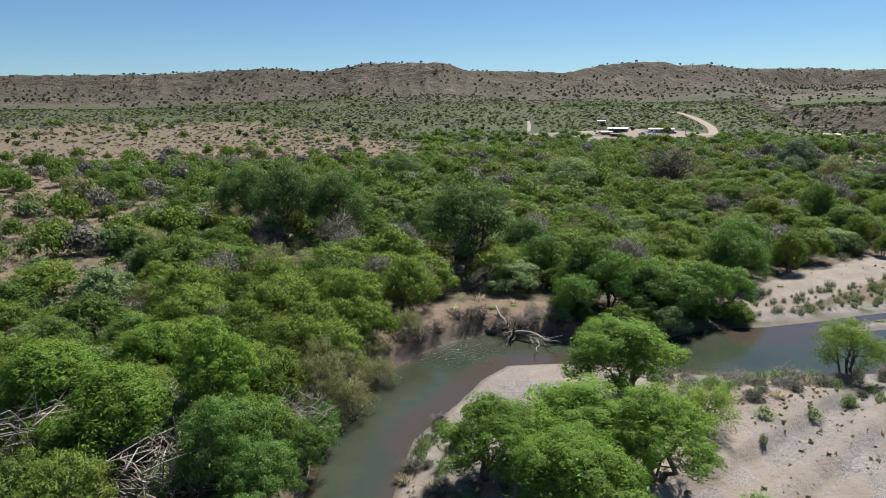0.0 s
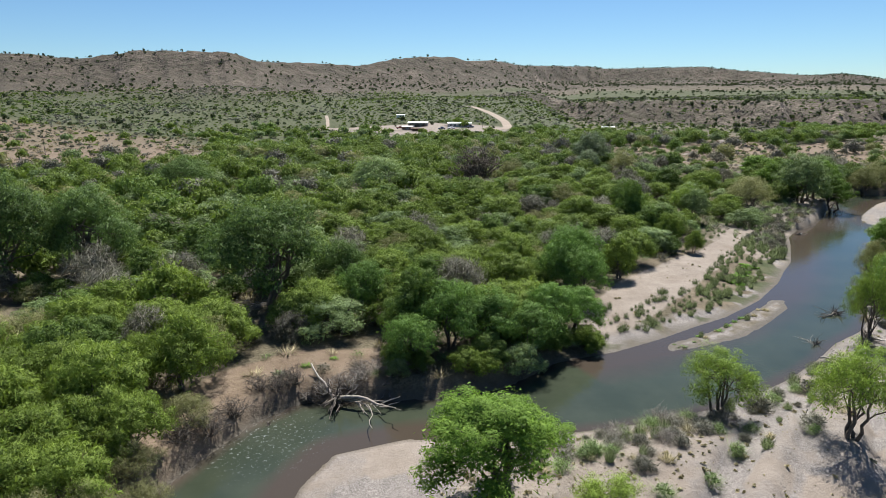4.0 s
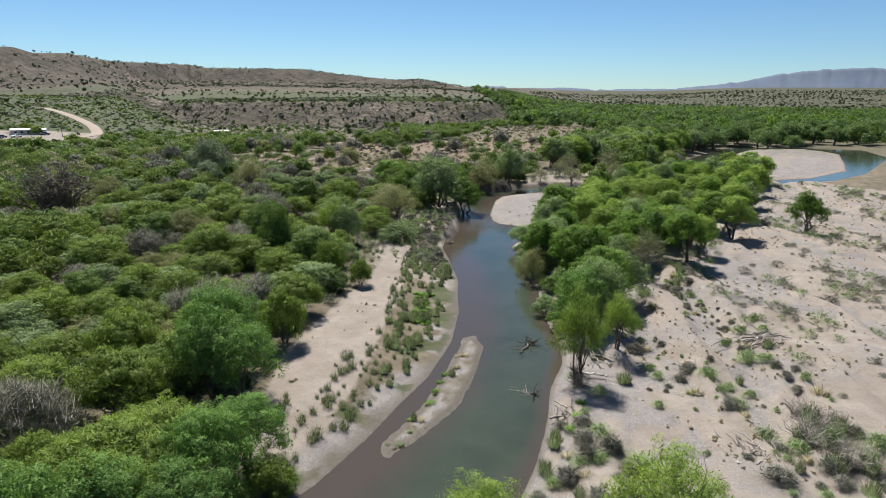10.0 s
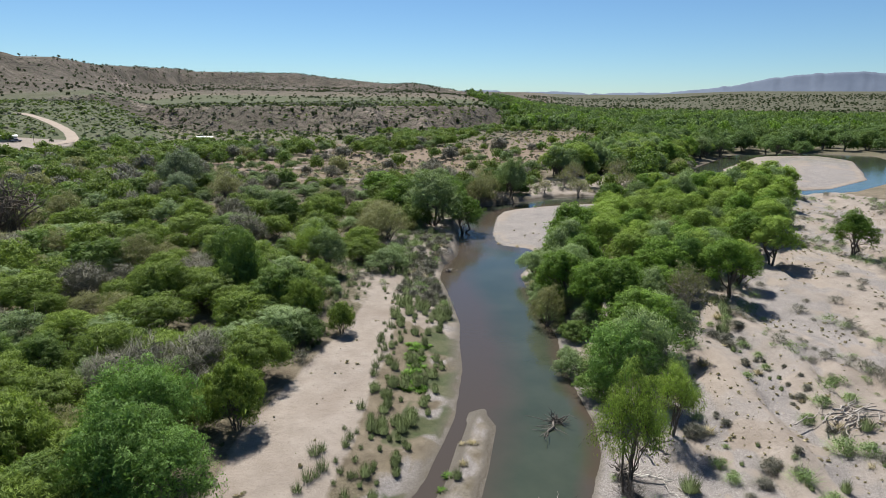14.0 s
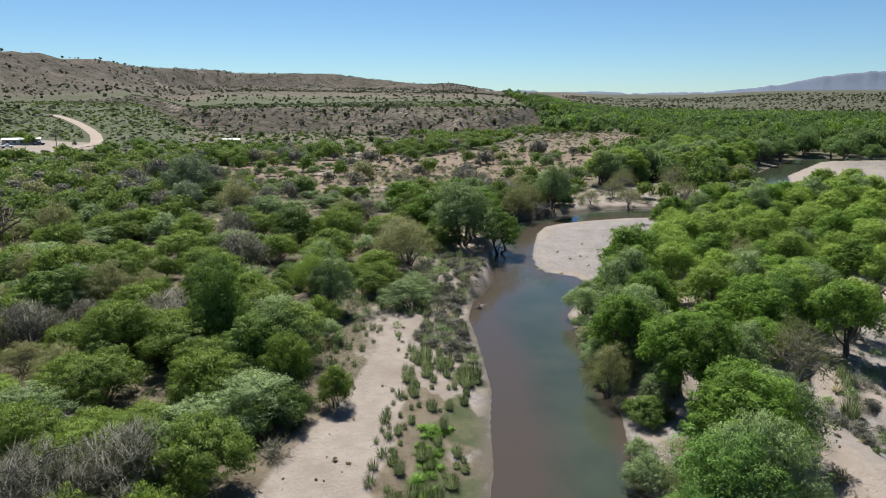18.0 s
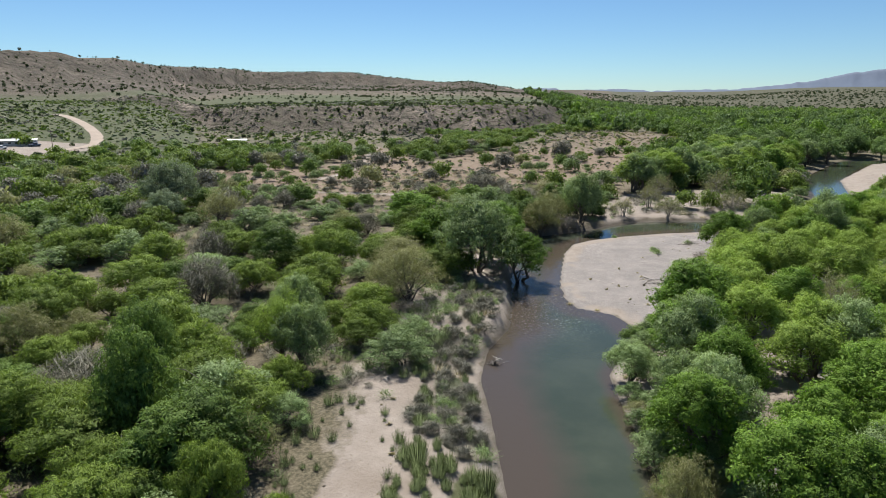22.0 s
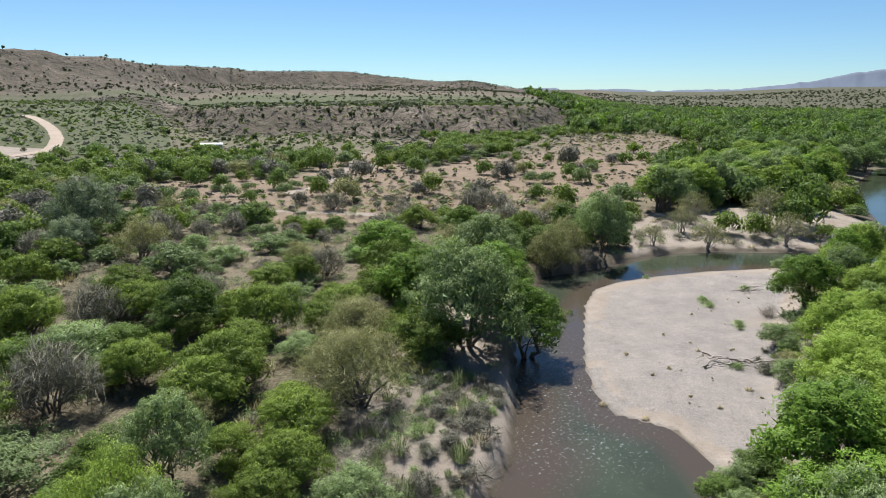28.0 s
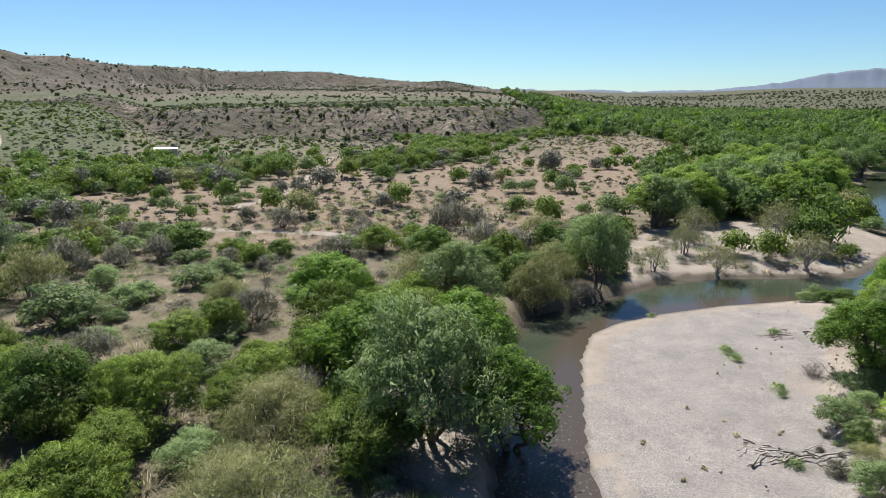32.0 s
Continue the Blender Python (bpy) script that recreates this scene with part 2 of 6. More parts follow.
def water_material():
    m, nt, bsdf = material("river_water")
    at = nt.nodes.new("ShaderNodeAttribute")
    at.attribute_name = "shallow"
    sep = nt.nodes.new("ShaderNodeSeparateColor")
    nt.links.new(at.outputs["Color"], sep.inputs[0])
    big = noise_node(nt, 0.12, 4.0)
    w = maths(nt, "ADD", sep.outputs[0], maths(nt, "MULTIPLY", maths(nt, "SUBTRACT", big, 0.5), 0.5))
    deep = ramp(nt, big, (0.35, (0.034, 0.043, 0.029)), (0.65, (0.048, 0.057, 0.039)))
    col = mix(nt, ramp(nt, w, (0.25, (0, 0, 0)), (0.75, (1, 1, 1))), deep, (0.058, 0.046, 0.036))
    ripple = noise_node(nt, 1.1, 4.0, 0.55)
    riffle = noise_node(nt, 2.8, 6.0, 0.7)
    # white flecks on the riffles: foam, plus sun glints painted into the colour
    foam_glint = maths(nt, "MULTIPLY", ramp(nt, riffle, (0.58, (0, 0, 0)), (0.68, (1, 1, 1))), sep.outputs[1])
    col = mix(nt, maths(nt, "MULTIPLY", foam_glint, 0.5), col, (0.62, 0.66, 0.66))
    nt.links.new(col, bsdf.inputs["Base Color"])
    bsdf.inputs["Roughness"].default_value = 0.09
    bsdf.inputs["IOR"].default_value = 1.33
    h = maths(nt, "ADD", maths(nt, "MULTIPLY", ripple, 0.35), maths(nt, "MULTIPLY", maths(nt, "MULTIPLY", riffle, sep.outputs[1]), 0.9))
    bump(nt, bsdf, h, 0.5, 0.10)
    return m


GROUND, WATER = ground_material(), water_material()


# ---- plan: the river, its bars and clearings ----
LEFT_BANK = ((-24, -90), (-16, 0), (-12, 43), (-13, 52), (-11, 58), (-9, 66), (-5, 71), (-1, 76), (4, 79), (12, 77), (18, 75.5),
             (25, 76), (33, 80), (41, 80.5), (49, 82.5), (55, 84.5), (62, 86.5), (72, 91), (82, 97.5), (88, 102.5), (94, 107),
             (100, 113), (105, 118), (110, 123.5), (117, 128.5), (125, 131.5), (134, 138), (144, 146), (161, 157.5), (174, 163),
             (183, 160), (190, 158), (198, 157), (206, 155), (214, 149), (221, 141), (230, 132), (262, 128), (330, 150), (420, 156), (462, 128), (470, 92), (420, 74), (326, 74), (290, 80.5), (268, 93))
RIGHT_BANK = ((-12, -90), (-6, 0), (-5, 44), (-4, 52), (0, 59), (3, 65), (6, 68.5), (12, 69), (18, 68), (25, 66), (31, 65), (39, 65),
              (47, 66), (55, 68.5), (61, 71), (69, 75), (75, 77), (80, 80), (85, 84.5), (91, 89.5), (98, 94), (104, 99.5),
              (110, 104.5), (115, 109), (121, 114), (130, 116.5), (136, 118.5), (139.5, 123.5), (138.5, 129), (141, 133),
              (147, 138), (155, 143), (166, 149.5), (174, 152.5), (180, 152), (188, 149), (198, 143.5), (206, 137.5), (216, 130),
              (228, 121), (262, 116), (335, 138), (415, 142), (446, 118), (425, 97), (362, 86), (332, 81.5), (292, 88.5), (276, 98))
RIVER = np.array(LEFT_BANK + RIGHT_BANK[::-1], float)
ISLAND = np.array([(75.5, 90), (73, 87), (67, 83.5), (59, 80), (52, 79), (47.5, 79), (49, 80.7), (56, 82.3), (63, 85), (69, 88), (74, 90.5)], float)
SAND_PATH = np.array([(36, 83), (42, 91), (50, 98), (56, 103), (64, 107.5), (73, 112), (80, 115.5), (89, 121), (96, 126), (101, 129), (103, 127), (90, 116), (80, 107), (70, 100.5), (61, 94), (52, 88.5), (44, 84)], float)
BAR = np.array([(136, 118.5), (139.5, 123.5), (138.5, 129), (141, 133), (147, 138), (155, 143), (166, 149.5), (174, 152.5), (180, 152), (188, 149), (198, 143.5), (207, 137), (200, 130), (190, 128), (174, 125), (160, 123), (156, 119), (146, 115)], float)
NORTH_SAND = np.array([(196, 157), (202, 163), (214, 170), (236, 172), (262, 160), (275, 138), (262, 129), (230, 133), (221, 142), (213, 151), (205, 156)], float)
NEAR_BAR = np.array([(-4, 52), (0, 59), (3, 65), (6, 68.5), (12, 69), (18, 68), (22, 66.5), (16, 62), (8, 57), (2, 48)], float)
FAR_BAR = np.array([(281, 101), (377, 123), (410, 130), (428, 114), (416, 99), (362, 88), (332, 83.5), (292, 91)], float)
CLEARING = np.array([(158, 306), (190, 302), (207, 288), (225, 302), (266, 345), (292, 352), (266, 305), (246, 268), (300, 290), (345, 270), (385, 236), (335, 220), (290, 198), (244, 188), (217, 180), (197, 182), (185, 200), (162, 230), (156, 262)], float)
BROWN_FIELD = np.array([(310, 288), (400, 322), (470, 345), (520, 352), (545, 322), (500, 275), (445, 240), (392, 210), (335, 222)], float)
WEST_FIELD = np.array([(-300, 522), (-165, 556), (-23, 404), (-14, 283), (-112, 276), (-156, 264), (-235, 286), (-335, 440)], float)
WEST_FLAT = np.array([(-260, 284), (-157, 262), (-120, 228), (-80, 181), (-73, 128), (-57, 106), (-42, 88), (-46, 76), (-70, 70), (-150, 60), (-260, 110)], float)
CUT_TOP = np.array([(-11.5, 57), (-9, 65), (-5, 70.6), (-1, 75.6), (3, 78.6), (8, 78.4), (13, 77), (15, 85.5), (4, 87.5), (-4, 84), (-9, 76), (-14, 66)], float)
YARD = np.array([(50, 455), (84, 402), (125, 396), (160, 402), (172, 425), (150, 460), (120, 478), (85, 470)], float)
GROVE = np.array([(77, 76), (86, 83), (99, 92.5), (111, 103), (121, 111), (132, 114), (147, 112.5), (160, 117), (180, 122), (205, 127), (224, 120), (262, 112), (300, 100), (275, 92), (245, 96), (185, 83), (148, 78), (112, 79), (100, 79.5), (84, 74)], float)
NORTH_WOOD = np.array([(222, 168), (240, 176), (275, 178), (330, 190), (420, 190), (430, 160), (330, 155), (275, 142), (262, 162), (240, 170)], float)

ROADS = {"road": ((150, 409), (160, 415), (168, 420), (175, 437), (185, 467), (195, 510), (201, 547), (204.5, 580), (203, 600)),
         "slope_track": ((46, 452), (54, 470), (60, 520), (63, 552)), "yard_track": ((40, 462), (64, 458), (81, 446), (105, 436)),
         "brush_track": ((186, 262), (203, 268), (222, 284), (252, 314), (286, 348)),
         "wash": ((150, 238), (167, 243), (174, 234), (180, 226), (186, 216), (189, 203))}

_rs = np.random.RandomState(5)
_table = _rs.rand(512, 512)


def vnoise(x, y):
    """Smooth value noise, 0 to 1."""
    xi, yi = np.floor(x).astype(int), np.floor(y).astype(int)
    u, v = x - xi, y - yi
    u, v = u * u * (3 - 2 * u), v * v * (3 - 2 * v)
    a, b = _table[xi % 512, yi % 512], _table[(xi + 1) % 512, yi % 512]
    c, d = _table[xi % 512, (yi + 1) % 512], _table[(xi + 1) % 512, (yi + 1) % 512]
    return (a * (1 - u) + b * u) * (1 - v) + (c * (1 - u) + d * u) * v


def fbm(x, y, octaves=4):
    s, amp, tot = 0.0, 1.0, 0.0
    for k in range(octaves):
        s, tot = s + amp * vnoise(x + 37.3 * k, y - 91.7 * k), tot + amp
        x, y, amp = x * 2.03, y * 2.03, amp * 0.5
    return s / tot


def step(v, lo, hi):
    t = np.clip((v - lo) / (hi - lo), 0, 1)
    return t * t * (3 - 2 * t)


def edge_distance(x, y, poly, closed=True):
    best = np.full(x.shape, 1e18)
    ends = np.roll(poly, -1, 0) if closed else poly[1:]
    for (ax, ay), (bx, by) in zip(poly, ends):
        dx, dy = bx - ax, by - ay
        t = np.clip(((x - ax) * dx + (y - ay) * dy) / (dx * dx + dy * dy), 0, 1)
        best = np.minimum(best, (x - ax - t * dx) ** 2 + (y - ay - t * dy) ** 2)
    return np.sqrt(best)


def inside(x, y, poly):
    c = np.zeros(x.shape, bool)
    for (ax, ay), (bx, by) in zip(poly, np.roll(poly, -1, 0)):
        if ay != by:
            c ^= ((ay > y) != (by > y)) & (x < (bx - ax) * (y - ay) / (by - ay) + ax)
    return c


def signed(x, y, poly):
    """Distance to the outline, negative inside."""
    d = edge_distance(x, y, poly)
    return np.where(inside(x, y, poly), -d, d)


def road_distance(x, y, names=tuple(ROADS)):
    return np.minimum.reduce([edge_distance(x, y, np.array(ROADS[n], float), False) for n in names])


CENTRE = np.array([20.0, -30.0])
# ridge line of the hills: azimuth from CENTRE, distance, height
CREST = np.array([(-60, 1600, 80), (-35, 1436, 82), (-26, 1306, 80), (-21.9, 1253, 82), (-16.2, 1184, 86), (-12.6, 1149, 78), (-10.7, 1131, 83),
                  (-8.4, 1108, 90), (-2.2, 1049, 86), (0.2, 1063, 74), (3.6, 1117, 76), (8.4, 1193, 74), (11.2, 1239, 88), (13.9, 1300, 96),
                  (16.2, 1340, 97), (17.5, 1350, 91), (20.0, 1370, 91), (22.5, 1500, 86), (25.5, 1700, 92), (28.4, 1900, 98), (29.6, 1907, 92), (37.4, 1905, 93), (38.3, 1904, 87),
                  (41.8, 1830, 73), (44.5, 1775, 64), (46.7, 1728, 65), (49.8, 1687, 50), (53.4, 1640, 32), (58, 1640, 12)], float)
BLUFF = np.array([(16, 900, 0), (20, 850, 6), (24, 760, 12), (28, 640, 17), (33, 640, 18), (38, 595, 19), (43, 590, 20), (47, 615, 20), (50.5, 700, 17), (53, 760, 8), (56, 800, 0)], float)


def terrain(x, y):
    """Height of the ground and the masks of its surface."""
    vx, vy = x - CENTRE[0], y - CENTRE[1]
    r, az = np.hypot(vx, vy), np.degrees(np.arctan2(vx, vy))
    near = (r < 620) & (az > -80)
    dw = np.full(x.shape, 400.0)
    dw[near] = signed(x[near], y[near], RIVER)
    di = np.full(x.shape, 400.0)
    close = (r < 160)
    di[close] = signed(x[close], y[close], ISLAND)
    # which side of the river
    south = inside(x, y, np.array(RIGHT_BANK + ((262, 60), (900, 40), (900, -900), (-12, -900)), float))
    n1, n2 = fbm(x / 14, y / 14), fbm(x / 3.1 + 50, y / 3.1)
    h = 0.25 + (n1 - 0.5) * 0.9 + (n2 - 0.5) * 0.25
    # flood channels run along the valley on the south sand
    along, across = 0.8 * x + 0.6 * y, 0.8 * y - 0.6 * x
    chan = fbm(along / 34 + 3, (across + 5 * (n1 - 0.5)) / 5.2, 3)
    h = h + np.where(south & (r < 420), 1.5 * (step(chan, 0.40, 0.56) - 0.5) * 0.8, 0)
    # banks
    cut = step(36 - x, 0, 8) + step(x, 112, 122) * step(150 - x, -100, 0)
    gentle = np.clip(0.11 * dw, 0, 1.1)
    steep = 1.9 * step(dw + 0.6 * (n2 - 0.5), -0.2, 1.3)
    bar = np.zeros(x.shape, bool)
    for p in (BAR, NEAR_BAR, FAR_BAR):
        bar |= inside(x, y, p)
    up = np.where(south, np.where(bar, np.clip(0.05 * dw, 0, 0.55), np.clip(0.14 * dw, 0, 0.9)), gentle * (1 - np.clip(cut, 0, 1)) + steep * np.clip(cut, 0, 1))
    up = np.where(inside(x, y, SAND_PATH), np.minimum(up, 0.9), up)
    rough = np.clip(dw / 6, 0, 1) * np.where(bar, 0.15, 1.0)
    z = up + h * rough * 0.8
    z = np.where(dw < 0, np.maximum(dw * 0.25, -1.2), z)
    z = np.where((dw < 0) & (di < 0), 0.06 + np.clip(-di * 0.12, 0, 0.35), np.where((dw < 0) & (di < 4), np.maximum(z, -0.12 * di), z))
    # slopes towards the hills
    rc, hc = np.interp(az, CREST[:, 0], CREST[:, 1]), np.interp(az, CREST[:, 0], CREST[:, 2])
    hc = np.where(az < -60, 70, np.where(az > 58, 8, hc))
    rb, hb = np.interp(az, BLUFF[:, 0], BLUFF[:, 1]), np.interp(az, BLUFF[:, 0], BLUFF[:, 2])
    gully = 1 - np.abs(2 * fbm(az * 0.55 + fbm(x / 160, y / 160) * 1.5, r / 700, 3) - 1)
    lump = fbm(x / 130, y / 130, 5)
    ribs = 1 - np.abs(2 * fbm(az * 1.5 + lump * 2.5, r / 240 + 5, 4) - 1)
    north = step(62 - az, 0, 8) * step(az, -120, -70)
    apron = 22 * step(r, 360, 860) * (1 - step(az, 21, 26)) + step(r, 600, 1500) * 14 * step(az, 21, 27)
    facet = fbm(x / 38 + 9, y / 38, 4)
    bl = hb * step(r + (gully - 0.6) * 45 + (facet - 0.5) * 45 + (fbm(x / 14, y / 14, 3) - 0.5) * 22, rb, rb + 70)
    foot = 0.66
    s = np.clip((r / rc - foot) / (1 - foot), 0, 1.6)
    rise = np.clip(hc - apron - bl, 4, 200)
    shape = np.where(s < 1, s ** 1.25 * (1 - 0.72 * (gully * 0.45 + ribs * 0.45 + lump * 0.5 - 0.25) * np.clip(4 * s * (1 - s), 0, 1)), 1 - 0.35 * (s - 1))
    shape = np.where(az > 23, np.where(s < 1, 0.60 * s ** 1.4 * (1 - 0.5 * (ribs * 0.7 + gully * 0.5 - 0.45) * np.clip(4 * s * (1 - s), 0, 1)) + 0.40 * step(s + (facet - 0.5) * 0.14 + (ribs - 0.5) * 0.10, 0.84, 0.95), shape), shape)
    cap = rise * shape
    hills = (apron + bl + cap + (lump - 0.5) * 8 * step(r, 500, 1000) * (1 - step(s, 0.75, 1.0))) * north
    east = step(az, 48, 58) * step(r, 1500, 4100) * 58 + step(az, 66, 76) * step(r, 1500, 3000) * 22
    z = z + np.maximum(hills, 0) + east + 2.2 * step(r, 230, 420) * north
    # masks
    d_path, d_clear, d_brown = signed(x, y, SAND_PATH), signed(x, y, CLEARING), signed(x, y, BROWN_FIELD)
    soft = lambda d, w: np.clip(0.5 - d / w, 0, 1)
    sand = np.maximum(soft(d_path, 2.0), np.where(south & (r < 560), 1.0, 0.0))
    sand = np.maximum(sand, soft(signed(x, y, NORTH_SAND), 3.0))
    sand = np.maximum(sand, np.where((dw > 0) & (x > 88) & (x < 148) & ~south, soft(dw - 16, 12) * 0.75, 0))
    gravel = np.where(bar, 0.35 + 0.6 * step(dw, 1.5, 6), 0.0) * np.where(x < 40, 0.3, 1.0) * np.clip(1.25 - 0.035 * np.clip(dw - 4, 0, 40) - step(fbm(x / 9, y / 9), 0.62, 0.75), 0, 1)
    gravel = np.maximum(gravel, np.where(~south & (x > 36) & (x < 104) & (dw > -1), soft(dw - 4.2, 4) * (0.25 + 0.55 * step(fbm(x / 3, y / 3), 0.42, 0.6)), 0))
    gravel = np.maximum(gravel, np.where(di < 1, 0.45 + 0.4 * step(fbm(x / 2.2, y / 2.2), 0.4, 0.6), 0))
    gravel = np.maximum(gravel, np.where(south & (dw > -1) & (x > 28) & (x < 140), soft(dw - 1.6, 3) * 0.6, 0))
    gravel = np.where((dw > 0) & south & (r < 300), np.maximum(gravel, 0.8 * (1 - step(chan, 0.36, 0.50)) * step(n2, 0.3, 0.6) + 0.5 * step(fbm(x / 7 + 31, y / 7), 0.5, 0.66)), gravel)
    green = step(r, 330, 460) * north * np.clip(1.15 - 1.6 * step(r / rc, 0.62, 0.86), 0, 1)
    green = np.where(az > 24, np.clip(step(r, rb + 60, rb + 160) * (1 - step(r / rc, 0.55, 0.75)) + 0.35 * step(r, 330, 420) * (r < rb), 0, 1), green) * (0.85 + 0.5 * (lump - 0.3))
    green = np.maximum(green, step(az, 57, 62) * step(r, 420, 700) * 0.8)
    algae = np.where(~south & (x > 36) & (x < 108) & (dw > 0.4) & (dw < 5), 0.62 * step(fbm(x / 5 + 2, y / 5, 3), 0.42, 0.56), 0)
    green = np.maximum(green, algae)
    patch = soft(signed(x, y, np.array([(73, 97), (80, 101.5), (84, 106), (80, 104.5), (75, 100)])), 1.5)
    green = np.maximum(green, patch * 0.9)
    fields = np.maximum.reduce([soft(d_clear, 14), soft(d_brown, 24) * 0.5, soft(signed(x, y, WEST_FIELD), 30) * 0.62, soft(signed(x, y, WEST_FLAT), 16) * 0.58, soft(signed(x, y, CUT_TOP), 3)])
    green = np.clip(green * 1.35, 0, 1) * (1 - np.clip(fields, 0, 1))
    yard = soft(signed(x, y, YARD), 8)
    sand, green = np.maximum(sand, yard), green * (1 - yard)
    tracks = np.zeros(x.shape)
    middle = (r < 480) & (x > 120) & (y > 180)
    tracks[middle] = soft(road_distance(x[middle], y[middle], ("brush_track", "wash")) - 1.8, 2.5)
    sand, fields = np.maximum(sand, tracks), fields * (1 - tracks)
    hill = step(r / rc, 0.62, 0.84) * north
    face = np.clip(1 - np.abs(r + (gully - 0.6) * 70 - rb - 38) / 62, 0, 1) * np.clip(hb / 10, 0, 1)
    hill = np.maximum(hill, step(face, 0.05, 0.4) * 0.9)
    hill = np.maximum(hill, 0.45 * step(az, 56, 62) * step(r, 900, 1400))
    bare = step(face, 0.2, 0.6) * step(facet + 0.16 * step(az, 38, 43) * (1 - step(az, 46, 49)), 0.60, 0.76) * 0.45
    bare = np.maximum(bare, hill * step(lump + facet * 0.5, 0.93, 1.05) * 0.5)
    wet = np.where((dw > -3) & (dw < 1.1), soft(dw - 0.35, 1.4), 0) + np.where(dw <= -3, 1, 0)
    wet = np.where(~south & (x > 36) & (x < 106) & (dw > 0), np.maximum(wet, 0.7 * soft(dw - 0.6 - 1.6 * fbm(x / 4, y / 4), 2.0)), wet)
    wet = np.where((di < 0.3) & (dw < 0), soft(-di - 0.5 - 0.5 * fbm(x / 2, y / 2), 0.9), wet)
    return z, np.stack([sand, gravel, green], -1), np.stack([hill, fields, wet], -1), bare


def grid_mesh(name, co, nu, nv, wrap=False):
    """A sheet of nu x nv points."""
    idx = np.arange(nu * nv).reshape(nu, nv)
    nxt = np.roll(idx, -1, 1) if wrap else idx[:, 1:]
    cur = idx if wrap else idx[:, :-1]
    quads = np.stack([cur[:-1], nxt[:-1], nxt[1:], cur[1:]], -1).reshape(-1, 4)
    return quads_mesh(name, co, quads)


def quads_mesh(name, co, quads, smooth=True, normals=None):
    me = bpy.data.meshes.new(name)
    k = quads.shape[1]
    me.vertices.add(len(co))
    me.vertices.foreach_set("co", np.ascontiguousarray(co, np.float32).ravel())
    me.loops.add(quads.size)
    me.loops.foreach_set("vertex_index", np.ascontiguousarray(quads, np.int32).ravel())
    me.polygons.add(len(quads))
    me.polygons.foreach_set("loop_start", np.arange(0, quads.size, k, dtype=np.int32))
    me.polygons.foreach_set("use_smooth", np.full(len(quads), smooth))
    me.update(calc_edges=True)
    if normals is None:
        me.validate()
    if normals is not None:
        a = me.attributes.new("custom_normal", "FLOAT_VECTOR", "POINT")
        a.data.foreach_set("vector", np.ascontiguousarray(normals, np.float32).ravel())
    return me


def colour_layer(me, name, rgb):
    a = me.attributes.new(name, "FLOAT_COLOR", "POINT")
    a.data.foreach_set("color", np.ascontiguousarray(np.concatenate([rgb, np.ones((len(rgb), 1))], 1), np.float32).ravel())


az_fine = np.arange(-47, 106, 0.3)
az_all = np.radians(np.concatenate([az_fine, np.arange(110, 312, 6)]))
rings = list(np.arange(1, 41, 3.0)) + list(np.arange(41.5, 290, 0.8))
stride = 0.8
while rings[-1] < 4880:
    stride *= 1.024
    rings.append(rings[-1] + stride)
rings = np.array(rings)
RR, AA = np.meshgrid(rings, az_all, indexing="ij")
gx, gy = (CENTRE[0] + RR * np.sin(AA)).ravel(), (CENTRE[1] + RR * np.cos(AA)).ravel()
gz, zone, zone_far, bare = terrain(gx, gy)
ground_mesh = grid_mesh("ground", np.stack([gx, gy, gz], 1), len(rings), len(az_all), wrap=True)
colour_layer(ground_mesh, "zone", zone)
colour_layer(ground_mesh, "zone_far", zone_far)
att = ground_mesh.attributes.new("bare", "FLOAT", "POINT")
att.data.foreach_set("value", bare.astype(np.float32))
ground_mesh.materials.append(GROUND)
ground = tagged(new("ground", ground_mesh), "dry sandy valley floor rising to brown desert hills", "ground", kind="structure")


GRID_X, GRID_Y = np.arange(-200, 461, 1.2), np.arange(20, 341, 1.2)
_gx, _gy = np.meshgrid(GRID_X, GRID_Y, indexing="ij")
GRID_Z = terrain(_gx.ravel(), _gy.ravel())[0].reshape(_gx.shape)


def height(x, y):
    """Ground height, from a fine table on the valley floor."""
    u, v = (x + 200) / 1.2, (y - 20) / 1.2
    i, j = int(math.floor(u)), int(math.floor(v))
    if 0 <= i < len(GRID_X) - 1 and 0 <= j < len(GRID_Y) - 1:
        u, v = u - i, v - j
        return float((GRID_Z[i, j] * (1 - u) + GRID_Z[i + 1, j] * u) * (1 - v) + (GRID_Z[i, j + 1] * (1 - u) + GRID_Z[i + 1, j + 1] * u) * v)
    return float(terrain(np.array([float(x)]), np.array([float(y)]))[0][0])


def heights(p):
    return terrain(p[:, 0].copy(), p[:, 1].copy())[0]


# water: a flat sheet within the banks
wx, wy = np.meshgrid(np.arange(-26, 474, 1.5), np.arange(-92, 168, 1.5), indexing="ij")
shape = wx.shape
wd = signed(wx.ravel(), wy.ravel(), RIVER)
keep = (wd < 2.6).reshape(shape)
cells = keep[:-1, :-1] & keep[1:, :-1] & keep[1:, 1:] & keep[:-1, 1:]
ids = np.arange(wx.size).reshape(shape)
wq = np.stack([ids[:-1, :-1], ids[1:, :-1], ids[1:, 1:], ids[:-1, 1:]], -1)[cells]
used = np.unique(wq)
remap = np.zeros(wx.size, int)
remap[used] = np.arange(len(used))
wxy = np.stack([wx.ravel()[used], wy.ravel()[used]], 1)
water_mesh = quads_mesh("river", np.column_stack([wxy, np.zeros(len(wxy))]), remap[wq])
dwu = wd[used]
d_left = edge_distance(wxy[:, 0], wxy[:, 1], np.array(LEFT_BANK, float), False)
